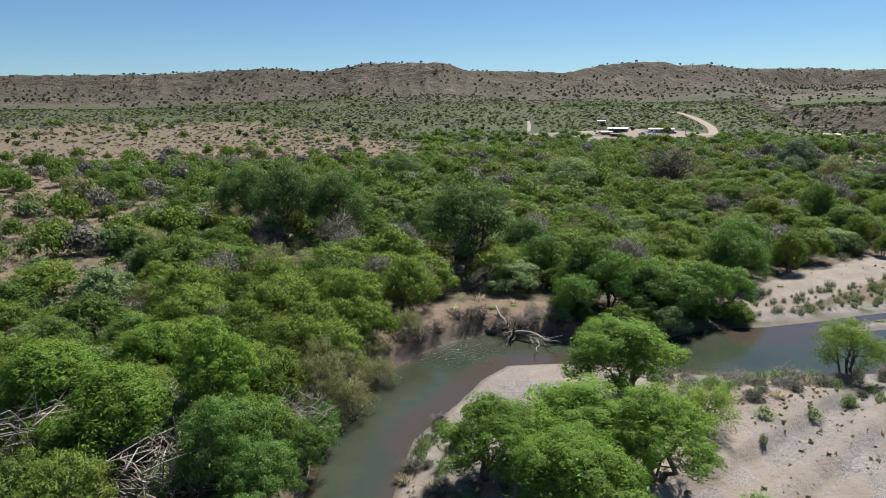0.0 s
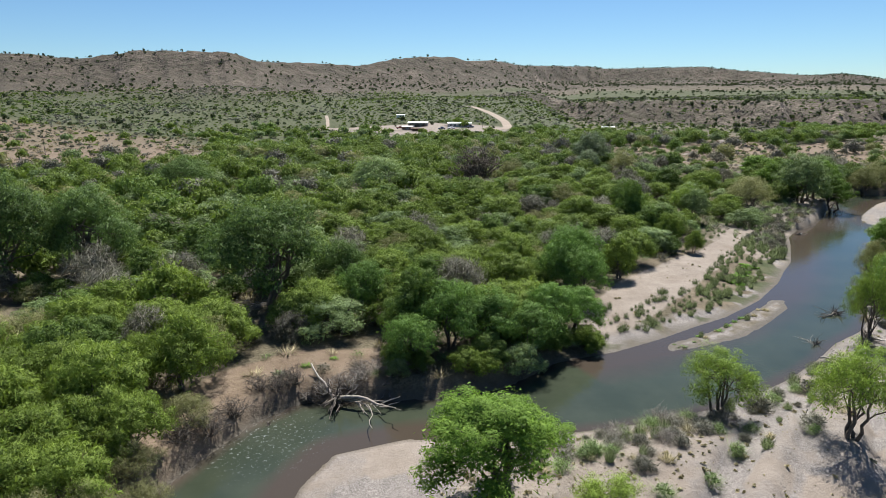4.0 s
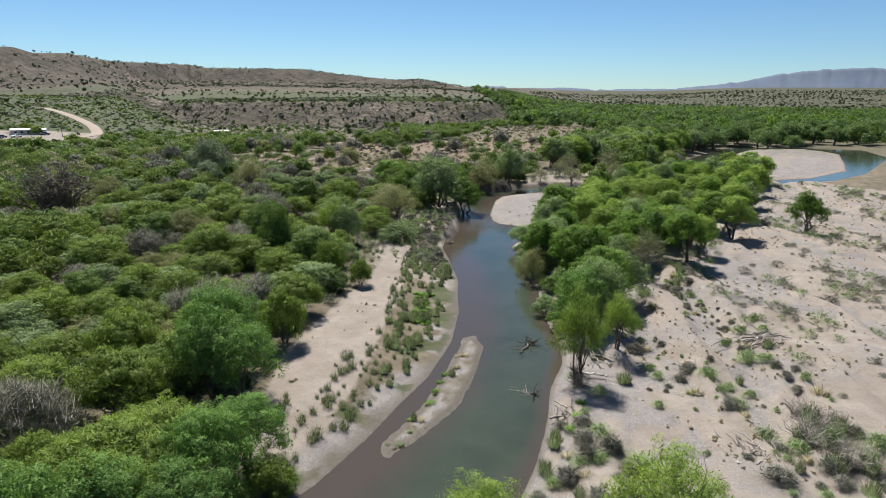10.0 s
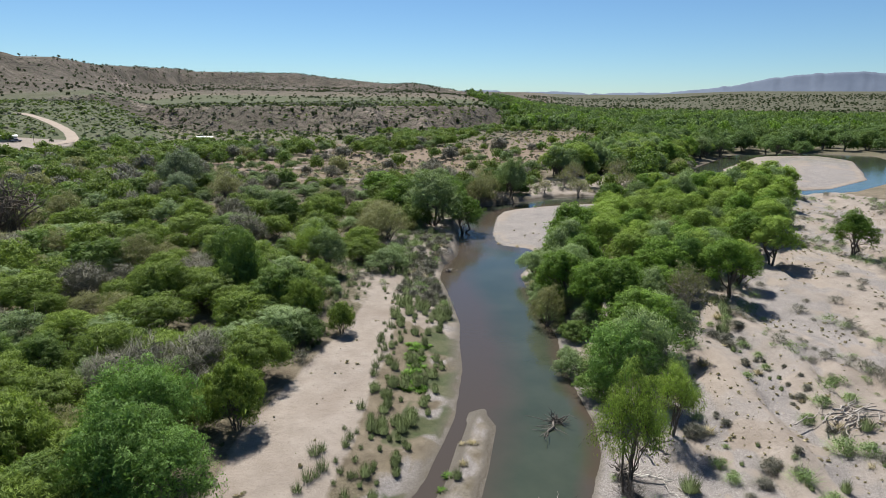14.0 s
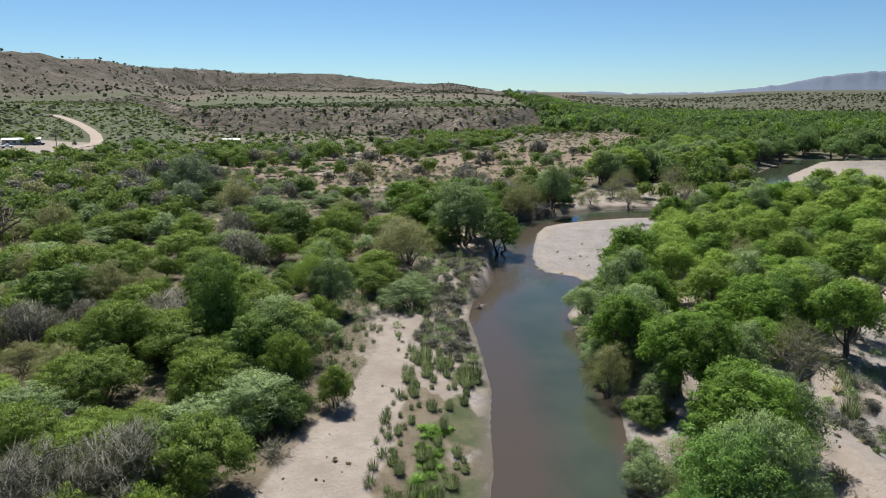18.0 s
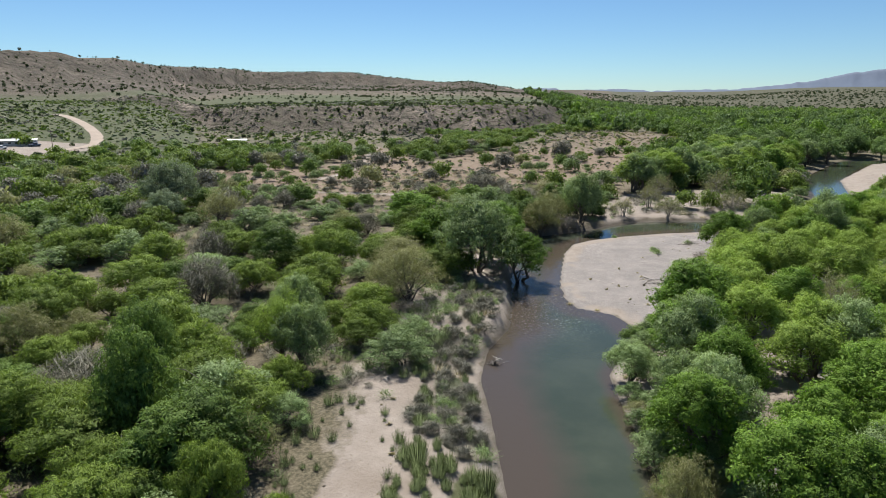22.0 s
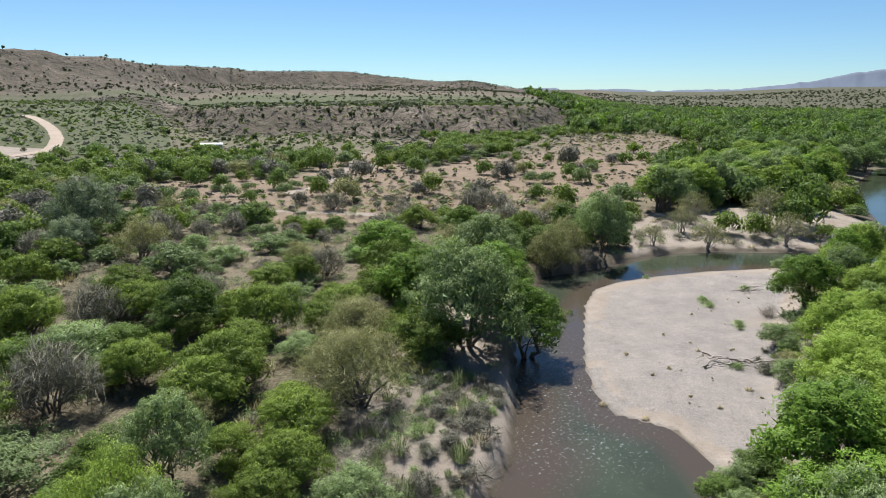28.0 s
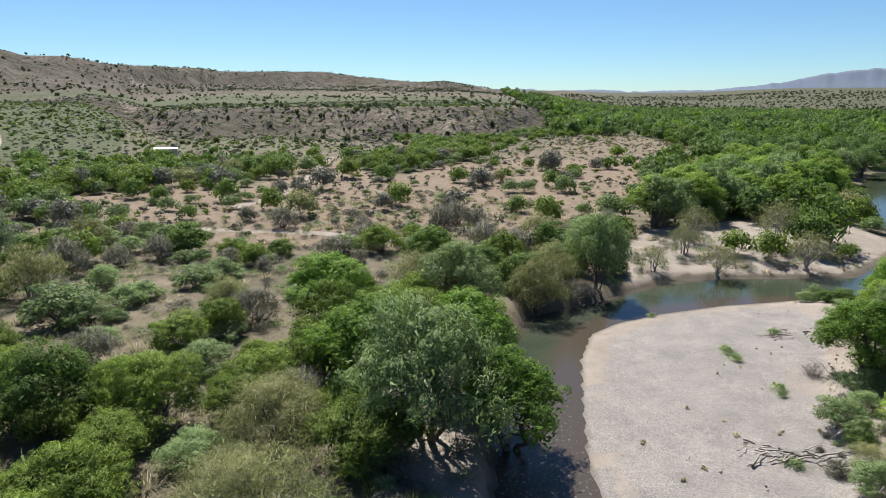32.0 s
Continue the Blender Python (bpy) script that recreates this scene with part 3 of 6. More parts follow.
shallow = np.clip(1.1 + dwu / 2.2, 0, 1) * 0.8
strip = (wxy[:, 0] > 34) & (wxy[:, 0] < 150)
shallow = np.where(strip, np.maximum(shallow, np.clip(1.15 - d_left / 8.5, 0, 1)), shallow)
shallow = np.maximum(shallow, np.clip(1.3 - edge_distance(wxy[:, 0], wxy[:, 1], NEAR_BAR) / 3.5, 0, 1))
shallow = np.maximum(shallow, np.clip(1.25 - edge_distance(wxy[:, 0], wxy[:, 1], BAR) / 4.5, 0, 1))
riff = np.zeros(len(wxy))
for cx, cy, rr_ in ((139, 138, 9), (148, 148, 7), (176, 161, 6), (223, 137, 5), (0, 73, 5), (132, 130, 7)):
    riff = np.maximum(riff, np.clip(1.4 - np.hypot(wxy[:, 0] - cx, wxy[:, 1] - cy) / rr_, 0, 1))
colour_layer(water_mesh, "shallow", np.stack([shallow, riff, riff * 0], 1))
water_mesh.materials.append(WATER)
tagged(new("river", water_mesh), "shallow muddy green-brown river between sandy banks", "river", kind="structure")

# far mountains; the blue of distance haze is painted into their base colour
FAR_RIDGE = np.array([(40, 40), (51, 60), (52.3, 86), (55.0, 88), (55.6, 74), (58.6, 80), (61, 82), (63, 68), (68.8, 78), (71.2, 92), (74.1, 118), (76.4, 155), (79, 182), (80.4, 190), (82.8, 196), (84.3, 184), (90, 160), (100, 120), (106, 60)], float)
faz = np.radians(np.arange(41, 105, 0.12))
prof = np.interp(np.degrees(faz), FAR_RIDGE[:, 0], FAR_RIDGE[:, 1])
prof = prof + (fbm(np.degrees(faz) * 1.7, faz * 0 + 3.3, 4) - 0.5) * 14
rows_ = []
for fr, k in ((4100, -0.05), (4150, 0.12), (4200, 0.26), (4240, 0.40), (4280, 0.54), (4320, 0.68), (4350, 0.80), (4380, 0.92), (4400, 1.0), (4700, 0.9)):
    wob = (fbm(np.degrees(faz) * 3, faz * 0 + fr / 90, 4) - 0.5) * 0.05 * (1 - abs(2 * k - 1) if k < 1 else 0)
    rows_.append(np.stack([CENTRE[0] + fr * np.sin(faz), CENTRE[1] + fr * np.cos(faz), prof * np.clip(k + wob, -0.05, 1)], 1))
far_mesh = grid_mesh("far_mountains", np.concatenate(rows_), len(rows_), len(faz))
far_mesh.materials.append(plain_material("far_mountain_hazed", (0.095, 0.122, 0.175), (0.140, 0.168, 0.225), 0.006, 1.0, 0))
tagged(new("backdrop_mountains", far_mesh), "distant mountains beyond the valley, with blue haze put into their colour", "mountain", kind="structure")


# ---- plants ----
def part(name, me, mat, parent, label=""):
    ob = new(name, me)
    if mat and not me.materials:
        me.materials.append(mat)
    ob.parent = parent
    if label:
        ob["label"] = label
    return ob


def leaf_cloud(rs, blobs, n, size, low=-0.55, spread=(0.72, 1.1), droop=0.0, slim=0.6, tufts=15, spray=0.0, even=0.18):
    """n small pointed leaf sprays over tufts that sit on a set of ellipsoids, and a few large ones within."""
    blobs = np.asarray(blobs, float)
    m = len(blobs) * tufts
    u = rs.normal(size=(m, 3))
    u /= np.linalg.norm(u, axis=1)[:, None]
    u[:, 2] = np.where(u[:, 2] < low, -u[:, 2], u[:, 2])
    big = np.repeat(blobs, tufts, 0)
    tuft_r = big[:, 3:6] * rs.uniform(0.15, 0.36, m)[:, None]
    tuft_c = big[:, :3] + u * big[:, 3:6] * rs.uniform(0.62, 1.04, m)[:, None]
    w = tuft_r[:, 0] * tuft_r[:, 1]
    k = rs.choice(m, n, p=w / w.sum())
    d = rs.normal(size=(n, 3))
    d /= np.linalg.norm(d, axis=1)[:, None]
    d[:, 2] = np.where(d[:, 2] < low, -d[:, 2], d[:, 2])
    p = tuft_c[k] + d * tuft_r[k] * rs.uniform(spread[0], spread[1], n)[:, None]
    even = rs.uniform(size=n) < even
    wave = 1 + 0.17 * np.sin(d[:, 0] * 6 + k) * np.cos(d[:, 1] * 5 - k) + 0.10 * np.sin(d[:, 2] * 9 + k * 2)
    p = np.where(even[:, None], big[k, :3] + d * big[k, 3:6] * (rs.uniform(0.80, 1.08, n) * wave)[:, None], p)
    s = size * rs.uniform(0.6, 1.4, n)
    inner = max(n // 8, 4)
    kb = rs.randint(0, len(blobs), inner)
    p = np.concatenate([p, blobs[kb, :3] + rs.normal(size=(inner, 3)) * blobs[kb, 3:6] * 0.33])
    s = np.concatenate([s, np.full(inner, size * 2.6)])[:, None]
    d = np.concatenate([d * 0.8 + u[k] * 0.5, rs.normal(size=(inner, 3))])
    n = n + inner
    nrm = d + rs.normal(size=(n, 3)) * 0.38 + (0, 0, 0.2)
    nrm /= np.linalg.norm(nrm, axis=1)[:, None]
    t = np.cross(nrm, rs.normal(size=(n, 3)))
    t[:, 2] -= droop
    if spray:
        t = t / (np.linalg.norm(t, axis=1)[:, None] + 1e-6) + d * spray + (0, 0, 0.5 * spray)
    t /= np.linalg.norm(t, axis=1)[:, None]
    b = np.cross(nrm, t)
    b /= np.linalg.norm(b, axis=1)[:, None] + 1e-6
    co = np.stack([p - t * s * 0.5 + b * s * slim * 0.5, p - t * s * 0.55 - b * s * slim * 0.5, p + t * s * 0.75], 1).reshape(-1, 3)
    mid = blobs[:, :3].mean(0)
    way = p - mid
    way /= np.linalg.norm(way, axis=1)[:, None] + 1e-6
    soft = d / (np.linalg.norm(d, axis=1)[:, None] + 1e-6) * 0.42 + way * 0.16 + nrm * 0.85 + (0, 0, 0.06)
    soft /= np.linalg.norm(soft, axis=1)[:, None]
    return co, np.arange(3 * n).reshape(n, 3), np.repeat(soft, 3, 0)


def tubes(paths, sides=5):
    """Tapered limbs along paths of (points, radii)."""
    cos, quads, base = [], [], 0
    ang = np.arange(sides) * 2 * np.pi / sides
    for pts, rad in paths:
        pts, rad = np.asarray(pts, float), np.asarray(rad, float)
        way = np.gradient(pts, axis=0)
        way /= np.linalg.norm(way, axis=1)[:, None] + 1e-9
        ref = np.where(np.abs(way[:, 2:3]) > 0.9, (1.0, 0, 0), (0, 0, 1.0))
        u = np.cross(way, ref)
        u /= np.linalg.norm(u, axis=1)[:, None] + 1e-9
        v = np.cross(way, u)
        ring = pts[:, None] + rad[:, None, None] * (np.cos(ang)[None, :, None] * u[:, None] + np.sin(ang)[None, :, None] * v[:, None])
        m = len(pts)
        i = base + np.arange(m * sides).reshape(m, sides)
        j = np.roll(i, -1, 1)
        quads.append(np.stack([i[:-1], j[:-1], j[1:], i[1:]], -1).reshape(-1, 4))
        if cos:
            k = int(np.argmin(((np.concatenate(cos) - pts[0]) ** 2).sum(1)))
            quads.append(np.array([[k, k - k % sides + (k % sides + 1) % sides, base + 1, base]]))
        cos.append(ring.reshape(-1, 3))
        base += m * sides
    return np.concatenate(cos), np.concatenate(quads)


def limb(rs, a, b, r0, r1, n=5, wander=0.12, sag=0.0):
    a, b = np.asarray(a, float), np.asarray(b, float)
    t = np.linspace(0, 1, n)[:, None]
    length = np.linalg.norm(b - a)
    w = rs.normal(size=(n, 3)) * wander * length * 0.35
    w[0] = 0
    p = a + (b - a) * t + w * np.sin(t * np.pi) + np.array([0, 0, 1.0]) * (np.sin(t * np.pi) * sag * length)
    return p, r0 + (r1 - r0) * t[:, 0] ** 0.8


def broad_tree(rs, h, r, stems=2, blobs=13, leaves=3600, size=0.34, clear=0.3, droop=0.0, open_=0.0, twigs=2):
    """A cottonwood-like tree: forked trunks, limbs that end in clumps of leaves. Returns wood and leaf geometry."""
    paths, balls = [], []
    tops = []
    for s in range(stems):
        a = rs.uniform(0, 6.28)
        foot = np.array([math.cos(a), math.sin(a), 0]) * 0.25 * (stems > 1)
        lean = np.array([math.cos(a), math.sin(a), 0]) * r * rs.uniform(0.1, 0.32)
        top = lean + (0, 0, h * rs.uniform(0.42, 0.55))
        rad = 0.028 * h / math.sqrt(stems) * rs.uniform(0.8, 1.15) + 0.05
        paths.append(limb(rs, foot - (0, 0, 0.4), top, rad * 1.3, rad * 0.6, 6, 0.18))
        tops.append((paths[-1][0], rad))
    for i in range(blobs):
        a = i * 2.399 + rs.uniform(-0.4, 0.4)
        f = math.sqrt((i + 0.5) / blobs)
        out = r * 0.72 * f
        zz = h * (0.80 - 0.44 * f ** 2.2 * rs.uniform(0.7, 1.15)) * rs.uniform(0.9, 1.06)
        zz = max(zz, h * (clear + 0.1))
        c = np.array([math.cos(a) * out, math.sin(a) * out, zz])
        br = r * rs.uniform(0.30, 0.46) * (13 / blobs) ** 0.3
        balls.append((*c, br, br * rs.uniform(0.85, 1.1), br * rs.uniform(0.75, 1.0)))
        pts, rad = tops[i % stems]
        k = rs.randint(2, len(pts))
        paths.append(limb(rs, pts[k], c, rad * 0.5, 0.035, 5, 0.16, 0.06))
        for _ in range(twigs):
            e = c + rs.normal(size=3) * br * 0.5
            paths.append(limb(rs, paths[-1 - _][0][3], e, 0.04, 0.01, 4, 0.25))
    n = int(leaves * (1 - open_))
    return tubes(paths), leaf_cloud(rs, balls, n, size, -0.75 if droop else -0.55, (0.72, 1.12), droop, 0.55)


def bush_tree(rs, h, r, blobs=11, leaves=2400, size=0.26, stems=5, low=0.0, upright=0.0, spread=(0.72, 1.12), slim=0.55, spray=0.0):
    """A mesquite-like thicket tree: many stems from the ground, a low wide feathery dome."""
    paths, balls = [], []
    for i in range(blobs):
        a = i * 2.399 + rs.uniform(-0.5, 0.5)
        f = math.sqrt((i + 0.3) / blobs)
        out = r * 0.74 * f * (1 - upright * 0.4)
        zz = h * (0.74 - (0.40 + low * 0.12) * f ** 2) * rs.uniform(0.86, 1.1)
        c = np.array([math.cos(a) * out, math.sin(a) * out, zz])
        br = r * rs.uniform(0.32, 0.48)
        balls.append((*c, br, br * rs.uniform(0.8, 1.15), max(br * rs.uniform(0.6, 0.9), h * 0.19) * (1 + upright * 0.6)))
        foot = np.array([rs.uniform(-0.3, 0.3), rs.uniform(-0.3, 0.3), -0.3])
        if i < stems:
            paths.append(limb(rs, foot, c, 0.018 * h + 0.03, 0.02, 6, 0.22, 0.05))
        else:
            k = rs.randint(0, stems)
            paths.append(limb(rs, paths[k][0][2], c, 0.05, 0.015, 4, 0.2))
    for _ in range(8):
        k = rs.randint(0, len(balls))
        c = np.array(balls[k][:3])
        paths.append(limb(rs, c, c + rs.normal(size=3) * balls[k][3] * 0.9, 0.025, 0.008, 3, 0.15))
    return tubes(paths, 4), leaf_cloud(rs, balls, leaves, size, -0.6, spread, 0.0, slim, 16, spray)


def twiggy(rs, h, r, n=90, thick=0.02, upright=0.5, curl=0.15):
    """A spray of bare branches from the ground."""
    paths = []
    for i in range(n):
        a, f = rs.uniform(0, 6.28), math.sqrt(rs.uniform(0, 1))
        e = np.array([math.cos(a) * r * f, math.sin(a) * r * f, h * (1 - (1 - upright) * f * f) * rs.uniform(0.55, 1.0)])
        s = np.array([math.cos(a), math.sin(a), 0]) * r * 0.08
        if i % 3 == 0 or not paths:
            paths.append(limb(rs, s - (0, 0, 0.2), e, thick * 1.6, thick * 0.3, 5, curl, 0.06))
        else:
            p = paths[rs.randint(0, len(paths))][0]
            b = p[rs.randint(1, len(p) - 1)]
            paths.append(limb(rs, b, b + (e - b) * rs.uniform(0.5, 0.9) + rs.normal(size=3) * 0.12 * r, thick * 0.7, thick * 0.2, 4, curl))
    return paths


def blades(rs, h, r, n, width, lean=0.35, wisps=0.3):
    """Upright stems and leaves of a low shrub or of grass, from the ground up."""
    a, f = rs.uniform(0, 6.28, n), np.sqrt(rs.uniform(0, 1, n))
    foot = np.stack([np.cos(a) * r * f * 0.65, np.sin(a) * r * f * 0.65, np.full(n, -0.05)], 1)
    up = h * rs.uniform(0.35, 1.0, n) * (1 - 0.35 * f * f)
    top = foot + np.stack([np.cos(a) * r * f * lean, np.sin(a) * r * f * lean, up], 1) + rs.normal(size=(n, 3)) * wisps * 0.25 * r
    side = np.stack([np.cos(a + 1.57 + rs.uniform(-1, 1, n)), np.sin(a + 1.57 + rs.uniform(-1, 1, n)), np.zeros(n)], 1) * (width * rs.uniform(0.5, 1.4, n))[:, None]
    co = np.stack([foot - side, foot + side, top], 1).reshape(-1, 3)
    soft = np.stack([np.cos(a) * f * 0.7, np.sin(a) * f * 0.7, np.full(n, 0.8)], 1) + rs.normal(size=(n, 3)) * 0.2
    flip = (np.cross(side, top - foot) * soft).sum(1) < 0
    co = co.reshape(n, 3, 3)
    co[flip] = co[flip][:, [1, 0, 2]]
    return co.reshape(-1, 3), np.arange(3 * n).reshape(n, 3), np.repeat(soft / np.linalg.norm(soft, axis=1)[:, None], 3, 0)


# kind: name, category, label, leaf material, wood material, maker(rs, detail) at its nominal height and radius
KINDS = {
    "cottonwood": ("cottonwood_tree", "tree", "bright green leafy cottonwood tree on the river bank", "cottonwood", BARK, 10.0, 4.6,
                   lambda rs, k: broad_tree(rs, 10.0, 4.6, 2 + rs.randint(0, 2), 19, int((20000 if k >= 1 else 16000) * k), (0.150 if k >= 1 else 0.160) / k ** 0.5, 0.22)),
    "grove": ("cottonwood_tree", "tree", "slender young cottonwood with fresh yellow-green crown", "grove", BARK, 10.0, 4.6,
              lambda rs, k: broad_tree(rs, 10.0, 4.6, 2 + rs.randint(0, 2), 17, int((22000 if k >= 1 else 16000) * k), (0.135 if k >= 1 else 0.160) / k ** 0.5, 0.36)),
    "old": ("old_cottonwood_tree", "tree", "huge old cottonwood with dark drooping grey-green foliage", "old", BARK, 15.0, 7.5,
            lambda rs, k: broad_tree(rs, 15.0, 7.5, 3, 24, int(34000 * k), 0.16 / k ** 0.5, 0.08, 0.9, 0.0, 3)),
    "willow": ("willow_tree", "tree", "pale grey-green willow with a loose wispy crown", "willow", BARK, 8.0, 4.5,
               lambda rs, k: broad_tree(rs, 8.0, 4.5, 3, 13, int((24000 if k >= 1 else 16000) * k), (0.115 if k >= 1 else 0.145) / k ** 0.5, 0.14, 0.6)),
    "airy": ("young_willow_tree", "tree", "thin young willow with bare limbs showing through", "grove", BARK, 7.0, 4.2,
             lambda rs, k: broad_tree(rs, 7.0, 4.2, 4, 14, int(24000 * k), 0.075 / k ** 0.5, 0.34, 0.4, 0.0, 5)),
    "silver": ("silver_tree", "tree", "silvery pale drooping tree standing above the thicket", "silver", BARK, 11.5, 7.0,
               lambda rs, k: broad_tree(rs, 11.5, 7.0, 3, 18, int(30000 * k), 0.15 / k ** 0.5, 0.05, 0.9)),
    "mesquite": ("mesquite_tree", "tree", "low spreading mesquite tree with feathery yellow-green leaves", "mesquite", DARKWOOD, 4.6, 3.3,
                 lambda rs, k: bush_tree(rs, 4.6, 3.3, 13, int((17000 if k >= 1 else 13000) * k), (0.138 if k >= 1 else 0.145) / k ** 0.5, 5, 0.0, 0.0, (0.65, 1.15), 0.36, 0.35)),
    "thorn": ("thornbush", "bush", "dark green rounded thorn bush in the thicket", "thorn", DARKWOOD, 4.6, 3.2,
              lambda rs, k: bush_tree(rs, 4.6, 3.2, 13, int((17000 if k >= 1 else 13000) * k), (0.112 if k >= 1 else 0.125) / k ** 0.5, 5, 1.0)),
    "greybush": ("willow_bush", "bush", "soft grey-green willow bush", "willow", DARKWOOD, 3.4, 2.6,
                 lambda rs, k: bush_tree(rs, 3.4, 2.6, 11, int((12000 if k >= 1 else 9000) * k), (0.085 if k >= 1 else 0.10) / k ** 0.5, 5, 1.0)),
    "tamarisk": ("tamarisk_bush", "bush", "tan half-dry tamarisk bush with bare twigs", "tamarisk", DARKWOOD, 6.0, 4.2,
                 lambda rs, k: bush_tree(rs, 6.0, 4.2, 14, int((15000 if k >= 1 else 11000) * k), (0.165 if k >= 1 else 0.20) / k ** 0.5, 10, 0.6, 0.0, (0.5, 1.15), 0.14, 0.6)),
}
KINDS["dry"] = ("dry_bush", "bush", "grey-brown leafless bush among green ones", "brush", DARKWOOD, 3.2, 2.6,
                lambda rs, k: bush_tree(rs, 3.2, 2.6, 12, int(5200 * k), 0.34 / k ** 0.5, 12, 0.8, 0.0, (0.3, 1.15), 0.055, 0.8))
KINDS["freshwillow"] = ("willow_tree", "tree", "dense fresh green willow leaning over the water", "fresh", BARK, 8.0, 4.5,
                        lambda rs, k: broad_tree(rs, 8.0, 4.5, 3, 15, int(22000 * k), 0.12 / k ** 0.5, 0.06, 0.3))
KINDS["sparse"] = ("half_bare_tree", "tree", "half-bare spreading tree with grey twigs on pale sand", "tamarisk", DEADWOOD, 7.0, 4.6,
                   lambda rs, k: broad_tree(rs, 7.0, 4.6, 4, 16, int(5200 * k), 0.11 / k ** 0.5, 0.2, 0.2, 0.0, 9))
MESH_SETS = {}


def plant_meshes(kind, detail, variants=3):
    key = (kind, detail)
    if key not in MESH_SETS:
        name, _, _, leaf, wood, *_, make = KINDS[kind]
        found = []
        for v in range(variants):
            rs = np.random.RandomState(11 + 7 * v + len(kind) * 3)
            (tc, tq), (lc, lq, ln) = make(rs, detail)
            tm, lm = quads_mesh(name + "_wood", tc, tq), quads_mesh(name + "_leaves", lc, lq, True, ln)
            tm.materials.append(wood)
            lm.materials.append(LEAF[leaf])
            found.append((tm, lm))
        MESH_SETS[key] = found
    return MESH_SETS[key]


PLACED = []          # x, y, crown radius of every tree set by hand or by chance
rnd = random.Random(4)


def plant(kind, x, y, h=None, r=None, detail=1.0, label="", group=""):
    """One tree or bush: an empty at its foot with its wood and its crown."""
    name, category, text, _, _, h0, r0, _ = KINDS[kind]
    h, r = h or h0, r or r0
    tm, lm = rnd.choice(plant_meshes(kind, detail))
    ob = new(name)
    ob.empty_display_size = 0.5
    ob.matrix_basis = Matrix.LocRotScale((x, y, height(x, y) - 0.05), Euler((0, 0, rnd.uniform(0, 6.28))), (r / r0, r / r0, h / h0))
    tagged(ob, label or text, category, group)
    part("trunk", tm, None, ob)
    part("crown", lm, None, ob)
    PLACED.append((x, y, r))
    return ob


for x, y, h, r in ((-46, 137, 16.5, 8.0), (-34, 124, 17, 8.8), (-24, 126, 16, 8.0), (2, 103, 16.5, 9.6), (-18, 214, 11.5, 9), (12, 104, 9.5, 4.5)):
    plant("old", x, y, h, r)
for x, y, h, r in ((-20, 49, 10.8, 4.0), (-34, 49, 9.5, 5.4), (-26, 43, 9.5, 5.0), (-15, 44, 7.0, 3.4),
                   (-38, 38, 9.5, 5), (-30, 58, 8.0, 4.5)):
    plant("cottonwood", x, y, h, r)
for x, y, h, r in ((16, 56, 9.2, 6.2), (9, 45, 8.4, 6.4), (2.5, 43, 7.2, 4.6), (15, 43, 8.0, 5.0), (8, 37, 8, 5.5)):
    plant("cottonwood", x, y, h, r, 1.9)
for x, y, h, r in ((48, 55, 8.8, 4.4), (71, 73, 10.5, 3.2), (80, 72.5, 7.2, 2.4), (42, 64, 7, 4.2), (22, 51, 5.0, 3.0), (96, 141, 8.5, 4.2)):
    plant("airy", x, y, h, r)
for x, y, h, r in ((138, 148, 13.4, 7.2), (166, 169, 9.6, 6.8), (189, 159.5, 12.4, 5.2), (197, 166, 10, 5.0), (36, 198, 12, 9.0), (102, 147, 8, 4.0),
                   (96, 137, 8.0, 3.8), (120, 111, 5.0, 3.4)):
    plant("willow", x, y, h, r)
for x, y, h, r in ((150, 177, 10.2, 6.6), (144, 144, 10.4, 5.4), (147, 152, 11.5, 6.0), (140, 158, 11.0, 6.4), (131, 109, 11.8, 6.2), (142, 102, 10.8, 4.8), (104, 91, 10.6, 4.8), (103, 88, 11.0, 4.6), (179, 123, 9.8, 5.2), (172, 69, 9.8, 4.4)):
    plant("cottonwood", x, y, h, r)
for x, y, h, r in ((44, 99, 9.0, 4.6), (48, 104, 10, 5.0), (45, 96, 8.0, 4.4), (16, 80, 6, 3.4), (25, 82, 7.0, 4.6), (34, 84, 8.0, 4.2), (14, 96, 8, 4.4),
                   (30, 80.5, 6.0, 4.0), (21, 83, 8.5, 4.4), (39, 86, 6.5, 3.8), (-14, 39, 5.6, 3.4), (-12.5, 46, 4.8, 2.9), (-12.6, 51, 4.4, 2.8), (-13, 34, 6.0, 3.6), (-17, 41, 8.0, 4.0)):
    plant("freshwillow", x, y, h, r)
for x, y, h, r in ((213, 149, 6.4, 4.8), (226, 138, 7.6, 4.8), (237, 146, 10, 6.0), (206, 158, 4.6, 3.6), (220, 158, 6.0, 4.4), (231, 160, 8.0, 5.0), (112, 82, 8.0, 4.0), (146, 98, 8.5, 4.2)):
    plant("sparse", x, y, h, r)
plant("silver", 124, 233, 13.6, 7.8)
plant("silver", 119, 226, 8, 5.0)
for x, y, h, r in ((-13, 55, 7.2, 4.0), (120, 146, 8.5, 5.8), (128, 156, 7.0, 5.6), (176, 162, 10.2, 5.2), (121, 151, 5.8, 4.4), (130, 158, 6.4, 4.6), (101, 97, 6.6, 2.8), (183, 164, 8.0, 4.2), (-11, 60, 5.0, 3.2), (-6, 73.5, 3.4, 2.6), (-10.5, 56, 4.6, 3.0), (-8.5, 63.5, 3.6, 2.4), (-9.5, 67, 3.4, 2.4)):
    plant("tamarisk", x, y, h, r)
